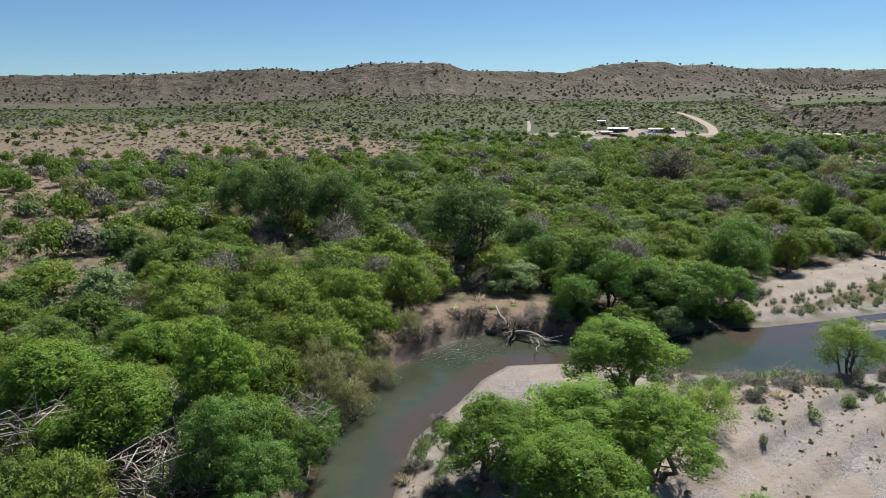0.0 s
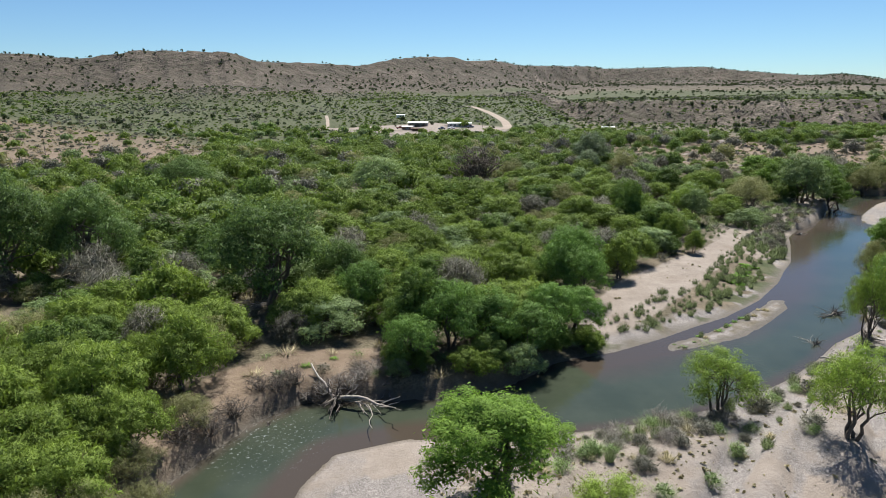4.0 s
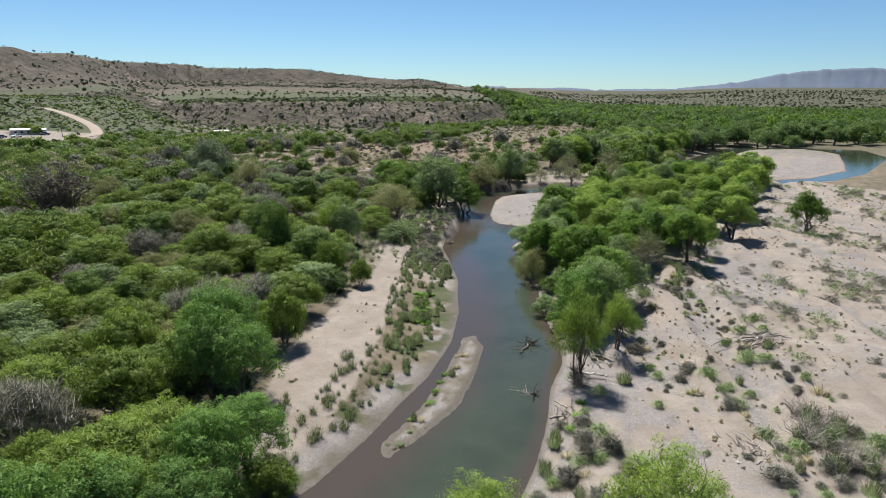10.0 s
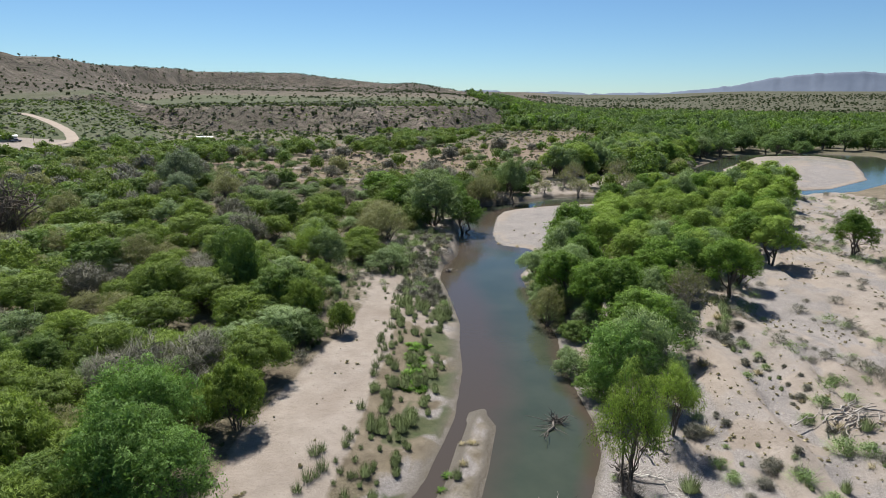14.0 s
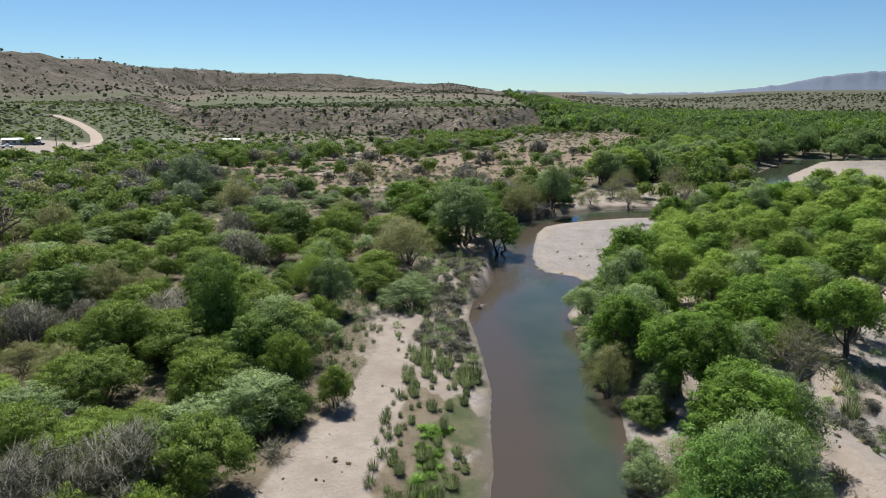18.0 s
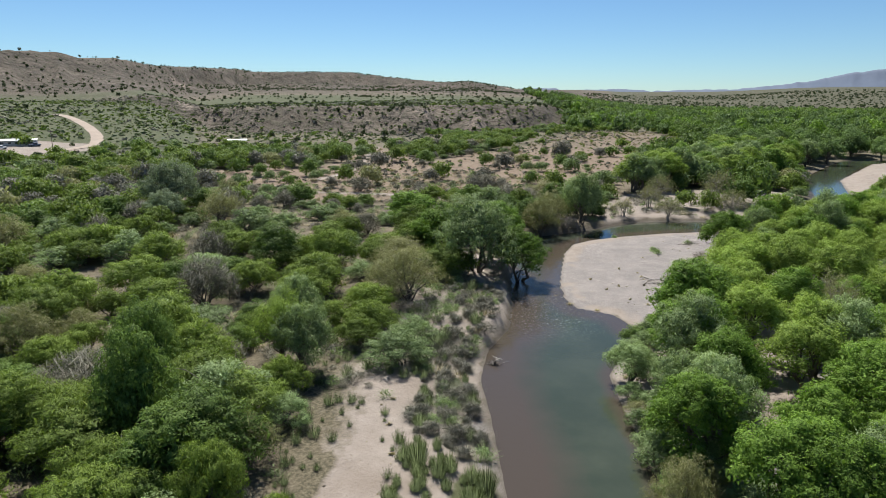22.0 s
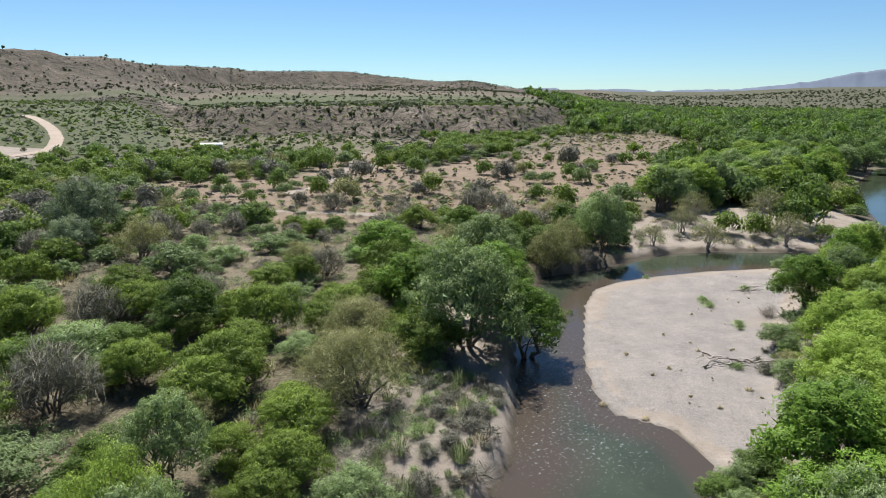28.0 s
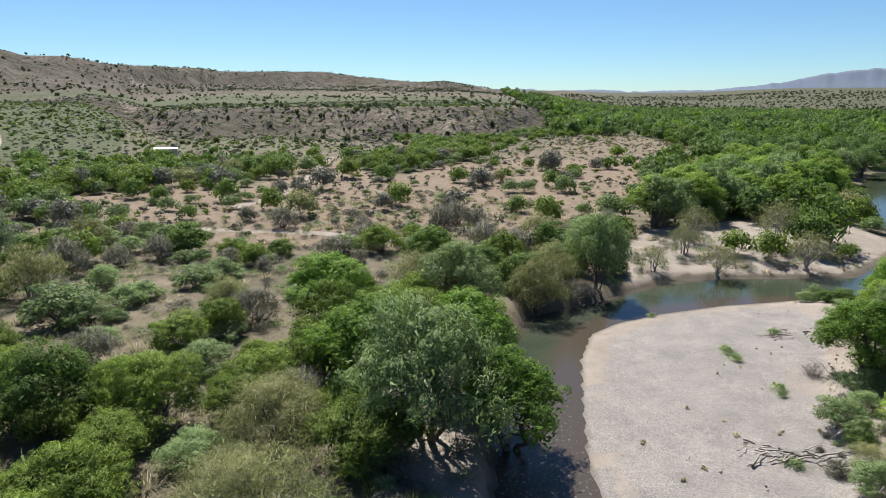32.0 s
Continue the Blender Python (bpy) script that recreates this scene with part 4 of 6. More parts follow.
for x, y, h, r in ((82, 143, 10.5, 4.6), (78, 134, 11, 4.2), (118, 177, 7.8, 5.6), (24, 103, 6.0, 4.2), (-49, 97, 7.2, 3.8), (-62, 138, 8.5, 5.4), (-107, 198, 8.4, 8.5), (18, 86, 9.5, 4.6), (84, 149, 8.2, 3.6), (-44, 116, 6, 4.6)):
    plant("thorn", x, y, h, r)
for x, y, h, r in ((-13, 75, 8.2, 4.8), (-21, 73, 8.2, 5.2), (-17, 79, 7.4, 4.8), (-25, 83, 7.6, 5.0), (-16, 68, 6.6, 4.4), (-36, 81, 7.5, 4.8), (-28, 77, 7.2, 4.8), (-31, 70, 7.6, 5.0), (-24, 66, 7.0, 4.8), (-10, 70, 5.6, 3.6), (-7, 81, 8.0, 4.4), (40, 110, 7.6, 4.2), (26, 84, 6.6, 4.6), (35, 101, 7.0, 4.8), (124, 169, 7.0, 4.6), (119, 165, 4.4, 4.0), (110, 157, 5.4, 4.4), (116, 193, 6.4, 4.6), (77, 120, 7.0, 2.8), (87, 152, 8, 5.4), (56, 104, 7.2, 3.2), (79, 115, 4.4, 2.0)):
    plant("mesquite", x, y, h, r)
bare_paths = twiggy(np.random.RandomState(3), 15.0, 10.0, 190, 0.17, 0.70, 0.34)
btc, btq = tubes(bare_paths)
bare_tree_mesh = quads_mesh("bare_tree", btc, btq)
bare_tree_mesh.materials.append(BARK)
for x, y, s in ((69.5, 208, 1.0),):
    o = tagged(new("bare_tree"), "large leafless tree with dark spreading limbs", "tree")
    o.matrix_basis = Matrix.LocRotScale((x, y, height(x, y)), Euler((0, 0, 1.0)), (s, s, s))
    part("trunk", bare_tree_mesh, None, o)
    PLACED.append((x, y, 12.5))

_rs = np.random.RandomState(19)
for i in range(46):
    u, w = _rs.uniform(), _rs.uniform(-1, 1)
    x, y = 372 + 200 * u + w * 10, 186 - 112 * u + w * 16 + (0 if i % 3 else 22)
    plant("old" if i % 4 else "thorn", x, y, _rs.uniform(10, 15), _rs.uniform(6, 9.5), 0.45, "dark green cottonwood in the belt past the bend", "dark trees past the bend")


def scatter(box, cell, seed, density, clearance=0.62, radius=lambda u: 2.4 + 1.6 * u):
    """Jittered points in box, kept by density(points) and clear of what stands there already."""
    rs = np.random.RandomState(seed)
    xs, ys = np.meshgrid(np.arange(box[0], box[2], cell), np.arange(box[1], box[3], cell), indexing="ij")
    p = np.stack([xs.ravel(), ys.ravel()], 1) + rs.uniform(-0.48, 0.48, (xs.size, 2)) * cell
    p = p[rs.uniform(size=len(p)) < density(p)]
    u = rs.uniform(size=len(p))
    rad = radius(u)
    if PLACED and clearance:
        q = np.array(PLACED)
        ok = np.ones(len(p), bool)
        for x, y, r in q:
            ok &= np.hypot(p[:, 0] - x, p[:, 1] - y) > clearance * (r + rad)
        p, rad = p[ok], rad[ok]
    return p, rad, rs


ROUTE = np.array([(0, 0), (3, 31), (13, 45), (29, 58), (48, 72), (74, 93), (102, 115), (135, 140)], float)   # middle line of the open valley


def thicket(p):
    """How thick the north-side brush stands."""
    x, y = p[:, 0].copy(), p[:, 1].copy()
    dw = signed(x, y, RIVER)
    south = inside(x, y, np.array(RIGHT_BANK + ((262, 60), (900, 40), (900, -900), (-12, -900)), float))
    d = np.where(south, 0.0, 0.93)
    d *= (dw > 2.0)
    d *= signed(x, y, SAND_PATH) > 1.0
    d = np.where(~south & (x > 36) & (x < 104) & (dw < 17), 0, d)
    d = np.where(~south & (x >= 100) & (x < 130) & (dw < 12), d * 0.12, d)
    d = np.where(inside(x, y, CLEARING), 0.13, d)
    d = np.where(inside(x, y, BROWN_FIELD), 0.10, d)
    d = np.where(inside(x, y, WEST_FIELD), 0.06, d)
    d = np.where(inside(x, y, WEST_FLAT), 0.24, d)
    d = np.where(inside(x, y, NORTH_SAND) | inside(x, y, YARD), 0.05, d)
    d = np.where((x > -8) & (x < 16) & (dw < 10) & (dw > 0), 0.0, d)
    d = np.where((x > 255) & (y < 104), 0.0, d)
    gaps = fbm(x / 11 + 3, y / 11, 3)
    d = d * np.where(gaps < 0.38, 0.45, 1.0)
    d = np.where((x > 85) & (x < 175) & (y > 140) & (y < 215), d * 0.66, d)
    d = np.where((x > 130) & (x < 300) & (y > 180) & (y < 260) & ~inside(x, y, CLEARING), d * 0.68, d)
    return d


def plant_stuff(name, label, category, items, leaf, seed, quads, size, lift=0.55):
    """Many like plants that nobody could count, joined: x, y, radius, height each."""
    rs = np.random.RandomState(seed)
    items = np.asarray(items, float).reshape(-1, 4)
    if not len(items):
        return None
    z = heights(items[:, :2])
    protos = []
    for v in range(6):
        balls = []
        for i in range(7):
            a, f = i * 2.399, math.sqrt((i + 0.3) / 7)
            balls.append((math.cos(a) * 0.58 * f, math.sin(a) * 0.58 * f, lift + 0.12 - 0.30 * f * f + rs.uniform(-0.07, 0.07), 0.44, 0.44, 0.36))
        co, _, nr = leaf_cloud(rs, balls, quads, size, -0.6, (0.8, 1.1), 0.0, 0.75, 10, 0.0, 0.6 if quads > 100 else 0.9)
        protos.append((co, nr))
    out, norms = [], []
    for k, (x, y, r, h) in enumerate(items):
        co, nr = protos[k % 6]
        a = rs.uniform(0, 6.28)
        c, s = math.cos(a), math.sin(a)
        out.append(np.stack([x + r * (c * co[:, 0] - s * co[:, 1]), y + r * (s * co[:, 0] + c * co[:, 1]), z[k] + h * co[:, 2]], 1))
        norms.append(np.stack([c * nr[:, 0] - s * nr[:, 1], s * nr[:, 0] + c * nr[:, 1], nr[:, 2]], 1))
    co = np.concatenate(out)
    me = quads_mesh(name, co, np.arange(len(co)).reshape(-1, 3), True, np.concatenate(norms))
    me.materials.append(LEAF[leaf])
    return tagged(new(name, me), label, category, kind="stuff")


# north thicket: the nearest stand singly, the rest are joined
p, rad, rs = scatter((-190, 30, 330, 330), 4.7, 21, thicket, 0.45, lambda u: 2.3 + 2.7 * u ** 1.4)
near_d = edge_distance(p[:, 0], p[:, 1], ROUTE, False)
tone = fbm(p[:, 0] / 26 + 7, p[:, 1] / 26, 3) * 0.55 + rs.uniform(size=len(p)) * 0.5
kinds = np.where(tone < 0.37, "thorn", np.where(tone < 0.66, "mesquite", np.where(tone < 0.80, "greybush", "mesquite")))
kinds = np.where(rs.uniform(size=len(p)) < 0.08, "tamarisk", kinds)
kinds = np.where(rs.uniform(size=len(p)) < 0.10, "greybush", kinds)
kinds = np.where(rs.uniform(size=len(p)) < 0.09, "dry", kinds)
east_brush = (p[:, 0] > 120) & (p[:, 0] < 300) & (p[:, 1] > 178) & (p[:, 1] < 290) & (rs.uniform(size=len(p)) < 0.6)
kinds = np.where(east_brush, np.where(rs.uniform(size=len(p)) < 0.4, "dry", "greybush"), kinds)
rad = np.where(east_brush, rad * 0.7, rad)
order = np.argsort(near_d)
count = {k: 0 for k in KINDS}
rest = {"thorn": [], "mesquite": [], "greybush": [], "tamarisk": [], "dry": []}
for i in order:
    k, (x, y), r = str(kinds[i]), p[i], rad[i]
    hh = r * (1.38 if k != "greybush" else 1.05) * rs.uniform(0.85, 1.2)
    if near_d[i] < 110 and count[k] < 260:
        plant(k, x, y, hh, r * 1.08, 1.0 if near_d[i] < 60 else 0.42)
        count[k] += 1
    else:
        rest[k].append((x, y, r * 1.15, hh))
for k, leaf, label in (("thorn", "thorn", "dark green thorn bushes filling the valley floor"), ("mesquite", "mesquite", "yellow-green mesquite thicket filling the valley floor"),
                       ("greybush", "willow", "grey-green bushes scattered through the thicket"), ("tamarisk", "tamarisk", "tan half-dry bushes scattered through the thicket"), ("dry", "brush", "grey leafless bushes scattered through the thicket")):
    if rest[k]:
        plant_stuff(k + "_thicket", label, "thicket", rest[k], leaf, 31, 1000, 0.078)

# grove on the south bank and the wood past the bend
def grove_density(p):
    return np.where(inside(p[:, 0].copy(), p[:, 1].copy(), GROVE), 1.0, 0.0)


p, rad, rs = scatter((70, 60, 262, 140), 6.3, 5, grove_density, 0.5, lambda u: 3.0 + 1.6 * u)
for (x, y), r in zip(p, rad):
    k = str(rs.choice(["grove", "grove", "grove", "cottonwood", "willow"] if x > 126 else ["cottonwood", "cottonwood", "freshwillow", "willow"]))
    plant(k, x, y, r * 2.2 * rs.uniform(0.9, 1.15) if x < 190 else r * 2.5, r * 1.12, 1.0 if x < 205 else 0.45, group="grove on the south bank")


def wood_density(p):
    x, y = p[:, 0].copy(), p[:, 1].copy()
    return np.where(inside(x, y, NORTH_WOOD), 0.95, 0.0)


p, rad, rs = scatter((200, 130, 440, 260), 6.4, 6, wood_density, 0.5, lambda u: 4.2 + 2.4 * u)
for (x, y), r in zip(p, rad):
    plant(str(rs.choice(["cottonwood", "grove", "willow", "grove"])), x, y, r * 2.0, r, 0.6, group="wood past the river bend")


# far woods and slopes, joined
def far_density(p):
    x, y = p[:, 0].copy(), p[:, 1].copy()
    r, az = np.hypot(x - CENTRE[0], y - CENTRE[1]), np.degrees(np.arctan2(x - CENTRE[0], y - CENTRE[1]))
    d = np.where((az > -45) & (az < 58), 0.9 * (1 - step(r, 360, 520)), 0.0)
    d = np.where(inside(x, y, WEST_FIELD), 0.05, d)
    d = np.where(inside(x, y, BROWN_FIELD) | inside(x, y, YARD), 0.04, d)
    d = np.where((az > 40) & (az < 58) & (r > 330) & ~inside(x, y, BROWN_FIELD), np.maximum(d, 0.7 * (r < np.interp(az, BLUFF[:, 0], BLUFF[:, 1]) - 5)), d)
    d = np.where(road_distance(x, y) < 7, 0.0, d)
    inner = (x > -190) & (x < 330) & (y > 30) & (y < 330)
    return np.where(inner | (signed(x, y, RIVER) < 3), 0.0, d) * np.where(fbm(x / 30, y / 30, 3) < 0.42, 0.4, 1.0)


p, rad, rs = scatter((-420, 150, 560, 560), 7.6, 41, far_density, 0.0, lambda u: 2.6 + 2.0 * u)
tone = fbm(p[:, 0] / 40 + 7, p[:, 1] / 40, 3) * 0.6 + rs.uniform(size=len(p)) * 0.4
for leaf, lo, hi, seed in (("thorn", 0, 0.42, 1), ("mesquite", 0.42, 0.66, 2), ("willow", 0.66, 2, 3)):
    s = (tone >= lo) & (tone < hi)
    plant_stuff("far_thicket", "distant green brush on the valley floor", "thicket", np.column_stack([p[s], rad[s] * 1.15, rad[s] * 1.15]), leaf, 50 + seed, 270, 0.145)


def belt_density(p):
    x, y = p[:, 0].copy(), p[:, 1].copy()
    r, az = np.hypot(x - CENTRE[0], y - CENTRE[1]), np.degrees(np.arctan2(x - CENTRE[0], y - CENTRE[1]))
    river = signed(x, y, RIVER)
    d = np.where((az > 51) & (az < 104) & (r > 270) & (r < 1700) & (river > 6) & ~inside(x, y, FAR_BAR), 0.85, 0)
    d = np.where(inside(x, y, NORTH_WOOD) | inside(x, y, GROVE) | inside(x, y, BROWN_FIELD), 0, d)
    d = np.where((az > 66) & (r < 480) & (y < 108 + 0.08 * (x - 150)), 0.0, d)
    d = np.where(signed(x, y, FAR_BAR) < 12, 0.0, d)
    return d * np.where(fbm(x / 60, y / 60, 3) < 0.43, 0.1, 1.0)


p, rad, rs = scatter((200, -260, 1500, 1000), 11.0, 43, belt_density, 0.0, lambda u: 4.2 + 4.4 * u ** 1.5)
tone = rs.uniform(size=len(p)) * 0.7 + 1.6 * (fbm(p[:, 0] / 45 + 3, p[:, 1] / 45, 3) - 0.42)
away = np.hypot(p[:, 0] - CENTRE[0], p[:, 1] - CENTRE[1])
for leaf, lo, hi, seed in (("cottonwood", -9, 0.16, 4), ("thorn", 0.16, 0.46, 5), ("old", 0.46, 9, 6)):
    s = (tone >= lo) & (tone < hi)
    for part_, n_, size_ in ((s & (away < 620), 560, 0.095), (s & (away >= 620), 170, 0.16)):
        plant_stuff("far_wood", "distant belt of cottonwoods along the river", "wood", np.column_stack([p[part_], rad[part_], rad[part_] * 1.45]), leaf, 60 + seed, n_, size_)


def hill_density(p):
    x, y = p[:, 0].copy(), p[:, 1].copy()
    r, az = np.hypot(x - CENTRE[0], y - CENTRE[1]), np.degrees(np.arctan2(x - CENTRE[0], y - CENTRE[1]))
    rc = np.interp(az, CREST[:, 0], CREST[:, 1])
    rb = np.interp(az, BLUFF[:, 0], BLUFF[:, 1])
    d = np.where((az > -44) & (az < 56) & (r > 430) & (r < rc * 1.02), 0.14 + 0.30 * (r > rc * 0.8), 0)
    d = np.where((az > 22) & (az < 56) & (r > rc * 0.78) & (r < rc * 1.02), 0.62, d)
    d = np.where((az > 24) & (az < 54) & (np.abs(r - rb - 55) < 70), 0.55, d)
    d = np.where(road_distance(x, y) < 9, 0.0, d)
    return d * np.where(fbm(x / 90, y / 90, 3) < 0.5, 0.35, 1.3)


p, rad, rs = scatter((-900, 350, 1450, 1750), 9.5, 47, hill_density, 0.0, lambda u: 0.8 + 1.9 * u ** 2)
plant_stuff("hill_junipers", "dark juniper bushes dotted over the hillsides", "bush", np.column_stack([p, rad * 1.15, rad * 1.7]), "juniper", 71, 44, 0.34, lift=0.34)


def slope_density(p):
    x, y = p[:, 0].copy(), p[:, 1].copy()
    r, az = np.hypot(x - CENTRE[0], y - CENTRE[1]), np.degrees(np.arctan2(x - CENTRE[0], y - CENTRE[1]))
    d = np.where((az > -44) & (az < 56) & (r > 400) & (r < 900) & ~inside(x, y, YARD), np.where(az < 24, 0.66, 0.5), 0)
    for poly in (WEST_FIELD, BROWN_FIELD):
        d = np.where(inside(x, y, poly), 0.03, d)
    rb = np.interp(az, BLUFF[:, 0], BLUFF[:, 1])
    d = np.where((az > 22) & (az < 54) & (np.abs(r - rb - 40) < 60), 0.55, d)
    d = np.where(road_distance(x, y) < 5, 0.0, d)
    return d * np.where(fbm(x / 50, y / 50, 3) < 0.42, 0.5, 1.2)


p, rad, rs = scatter((-640, 330, 1000, 900), 4.1, 48, slope_density, 0.0, lambda u: 0.5 + 1.1 * u ** 3)
tone = rs.uniform(size=len(p)) * 0.7 + 1.5 * (fbm(p[:, 0] / 60, p[:, 1] / 60 + 5, 3) - 0.38)
for leaf, lo, hi in (("mesquite", -9, 0.34), ("thorn", 0.34, 0.42), ("reed", 0.42, 0.74), ("brush", 0.74, 9)):
    s = (tone >= lo) & (tone < hi)
    plant_stuff("slope_scrub", "low green and grey scrub on the slopes below the hills", "scrub", np.column_stack([p[s], rad[s] * 1.5, rad[s] * 1.15]), leaf, 72, 22, 0.42, lift=0.4)


# low shrubs: on the sand strip, on the south sand and in the gaps of the thicket
def shrub_mesh(name, seed, leaf, h, r, n, width, lean, wisps=0.3, twig=0.0, slim=0.5):
    """Grass-like blades, and, where twig is their length, a loose dome of twigs or small leaves round them."""
    rs = np.random.RandomState(seed)
    co, q, nr = blades(rs, h, r, n, width, lean, wisps)
    if twig:
        balls = [(math.cos(i * 2.4) * r * 0.5 * f, math.sin(i * 2.4) * r * 0.5 * f, h * (0.52 - 0.22 * f * f) * rs.uniform(0.8, 1.2), r * rs.uniform(0.3, 0.5), r * rs.uniform(0.3, 0.5), h * rs.uniform(0.28, 0.42)) for i, f in ((i, math.sqrt((i + 0.4) / 8)) for i in range(8))]
        c2, q2, n2 = leaf_cloud(rs, balls, int(n * 1.6), twig, -0.7, (0.4, 1.25), 0.0, slim, 10)
        co, nr = np.concatenate([co, c2]), np.concatenate([nr, n2])
        q = np.arange(len(co)).reshape(-1, 3)
        mix_ = rs.permutation(len(q))
        co, nr = co.reshape(-1, 3, 3)[mix_].reshape(-1, 3), nr.reshape(-1, 3, 3)[mix_].reshape(-1, 3)
    me = quads_mesh(name, co, q, True, nr)
    me.materials.append(LEAF[leaf])
    return me


SHRUBS = {
    "reed": ("seep_willow", "shrub", "upright dark green seep willow shrub on the sand", [shrub_mesh("seep_willow", 80 + v, "reed", 1.7, 0.55, 560, 0.015, 0.7, 0.55) for v in range(3)]),
    "brush": ("desert_shrub", "shrub", "low grey twiggy desert shrub on the sand", [shrub_mesh("desert_shrub", 90 + v, "brush", 0.95, 0.95, 450, 0.009, 0.9, 0.8, 0.22, 0.10) for v in range(3)]),
    "sage": ("sage_shrub", "shrub", "rounded grey-green sage shrub", [shrub_mesh("sage_shrub", 95 + v, "willow", 1.0, 0.95, 300, 0.010, 0.9, 0.8, 0.075, 0.6) for v in range(3)]),
    "tuft": ("grass_tuft", "grass", "tuft of tall straw-coloured dry grass", [shrub_mesh("grass_tuft", 99 + v, "grass", 0.7, 0.6, 200, 0.03, 0.9, 0.5) for v in range(2)]),
}


def shrub(kind, x, y, s, z=None):
    name, category, label, meshes = SHRUBS[kind]
    o = tagged(new(name, rnd.choice(meshes)), label, category)
    o.matrix_basis = Matrix.LocRotScale((x, y, height(x, y) if z is None else z), Euler((0, 0, rnd.uniform(0, 6.28))), (s * rnd.uniform(0.85, 1.2), s, s * rnd.uniform(0.8, 1.2)))
    return o


def shrub_stuff(name, label, kind, pts, sizes, seed):
    if not len(pts):
        return None
    rs = np.random.RandomState(seed)
    z = heights(pts)
    out = []
    _, category, _, meshes = SHRUBS[kind]
    cos, norms = [], []
    for me in meshes:
        c, v = np.zeros(len(me.vertices) * 3, np.float32), np.zeros(len(me.vertices) * 3, np.float32)
        me.vertices.foreach_get("co", c)
        me.attributes["custom_normal"].data.foreach_get("vector", v)
        cos.append((c.reshape(-1, 3, 3)[::3].reshape(-1, 3) * (1.15, 1.15, 1.0), v.reshape(-1, 3, 3)[::3].reshape(-1, 3)))
    for k, ((x, y), s) in enumerate(zip(pts, sizes)):
        (co, nr), a = cos[k % len(cos)], rs.uniform(0, 6.28)
        c, sn = math.cos(a), math.sin(a)
        norms.append(np.stack([c * nr[:, 0] - sn * nr[:, 1], sn * nr[:, 0] + c * nr[:, 1], nr[:, 2]], 1))
        out.append(np.stack([x + s * (c * co[:, 0] - sn * co[:, 1]), y + s * (sn * co[:, 0] + c * co[:, 1]), z[k] + s * co[:, 2]], 1))
    co = np.concatenate(out)
    me = quads_mesh(name, co, np.arange(len(co)).reshape(-1, 3), True, np.concatenate(norms))
    me.materials.append(meshes[0].materials[0])
    return tagged(new(name, me), label, category, kind="stuff")


def reed_density(p):
    x, y = p[:, 0].copy(), p[:, 1].copy()
    dw = signed(x, y, RIVER)
    south = inside(x, y, np.array(RIGHT_BANK + ((262, 60), (900, 40), (900, -900), (-12, -900)), float))
    d = np.where(~south & (x > 37) & (x < 100) & (dw > 2.4) & (dw < 10.5) & (signed(x, y, SAND_PATH) > -3.0), np.where(fbm(x / 3.2, y / 3.2, 2) > 0.47, 0.85, 0.22), 0)
    d = np.where(~south & (x >= 92) & (x < 132) & (dw > 1.5) & (dw < 15) & (signed(x, y, SAND_PATH) > 0.5), 0.85, d)
    d = np.where(~south & (x > 36) & (x < 104) & (dw > 10) & (dw < 19) & (signed(x, y, SAND_PATH) > 0.8), 0.6, d)
    return d


p, rad, rs = scatter((34, 78, 135, 150), 1.3, 55, reed_density, 0.25, lambda u: 0.35 + 0.62 * u ** 1.5)
near_reed = np.argsort(edge_distance(p[:, 0], p[:, 1], ROUTE, False))
for n in near_reed[:260]:
    x, y = p[n]
    k = "reed" if (x < 96 and n % 6) else ("brush" if n % 3 else ("sage" if n % 2 else "reed"))
    shrub(k, x, y, rad[n] * ((1.15 if k == "reed" else 1.25) if x < 92 else 1.6))
far_reed = near_reed[260:]
shrub_stuff("seep_willow_belt", "upright dark green seep willows along the sand", "reed", p[far_reed][p[far_reed][:, 0] < 96], rad[far_reed][p[far_reed][:, 0] < 96] * 1.1, 15)
bank_p, bank_r = p[far_reed][p[far_reed][:, 0] >= 96], rad[far_reed][p[far_reed][:, 0] >= 96]
shrub_stuff("bank_scrub", "low grey shrubs on the sandy bank", "brush", bank_p[::3], bank_r[::3] * 1.5, 16)
shrub_stuff("bank_sage", "grey-green low shrubs on the sandy bank", "sage", bank_p[1::3], bank_r[1::3] * 1.7, 17)
shrub_stuff("bank_seep_willow", "upright green seep willows on the sandy bank", "reed", bank_p[2::3], bank_r[2::3] * 1.4, 18)


def sand_density(p):
    x, y = p[:, 0].copy(), p[:, 1].copy()
    dw = signed(x, y, RIVER)
    south = inside(x, y, np.array(RIGHT_BANK + ((262, 60), (900, 40), (900, -900), (-12, -900)), float))
    n = fbm((0.8 * x + 0.6 * y) / 17, (0.8 * y - 0.6 * x) / 6 + 11, 3)
    d = np.where(south & (dw > 1.5), np.where(n > 0.575, 0.95, 0.035), 0)
    d = np.where(south & (dw > 0.8) & (dw < 7) & (x < 62), 0.5, d)
    d = np.where(inside(x, y, BAR) | inside(x, y, NEAR_BAR), 0.0, d)
    d = np.where(inside(x, y, GROVE), d * 0.6, d)
    return d


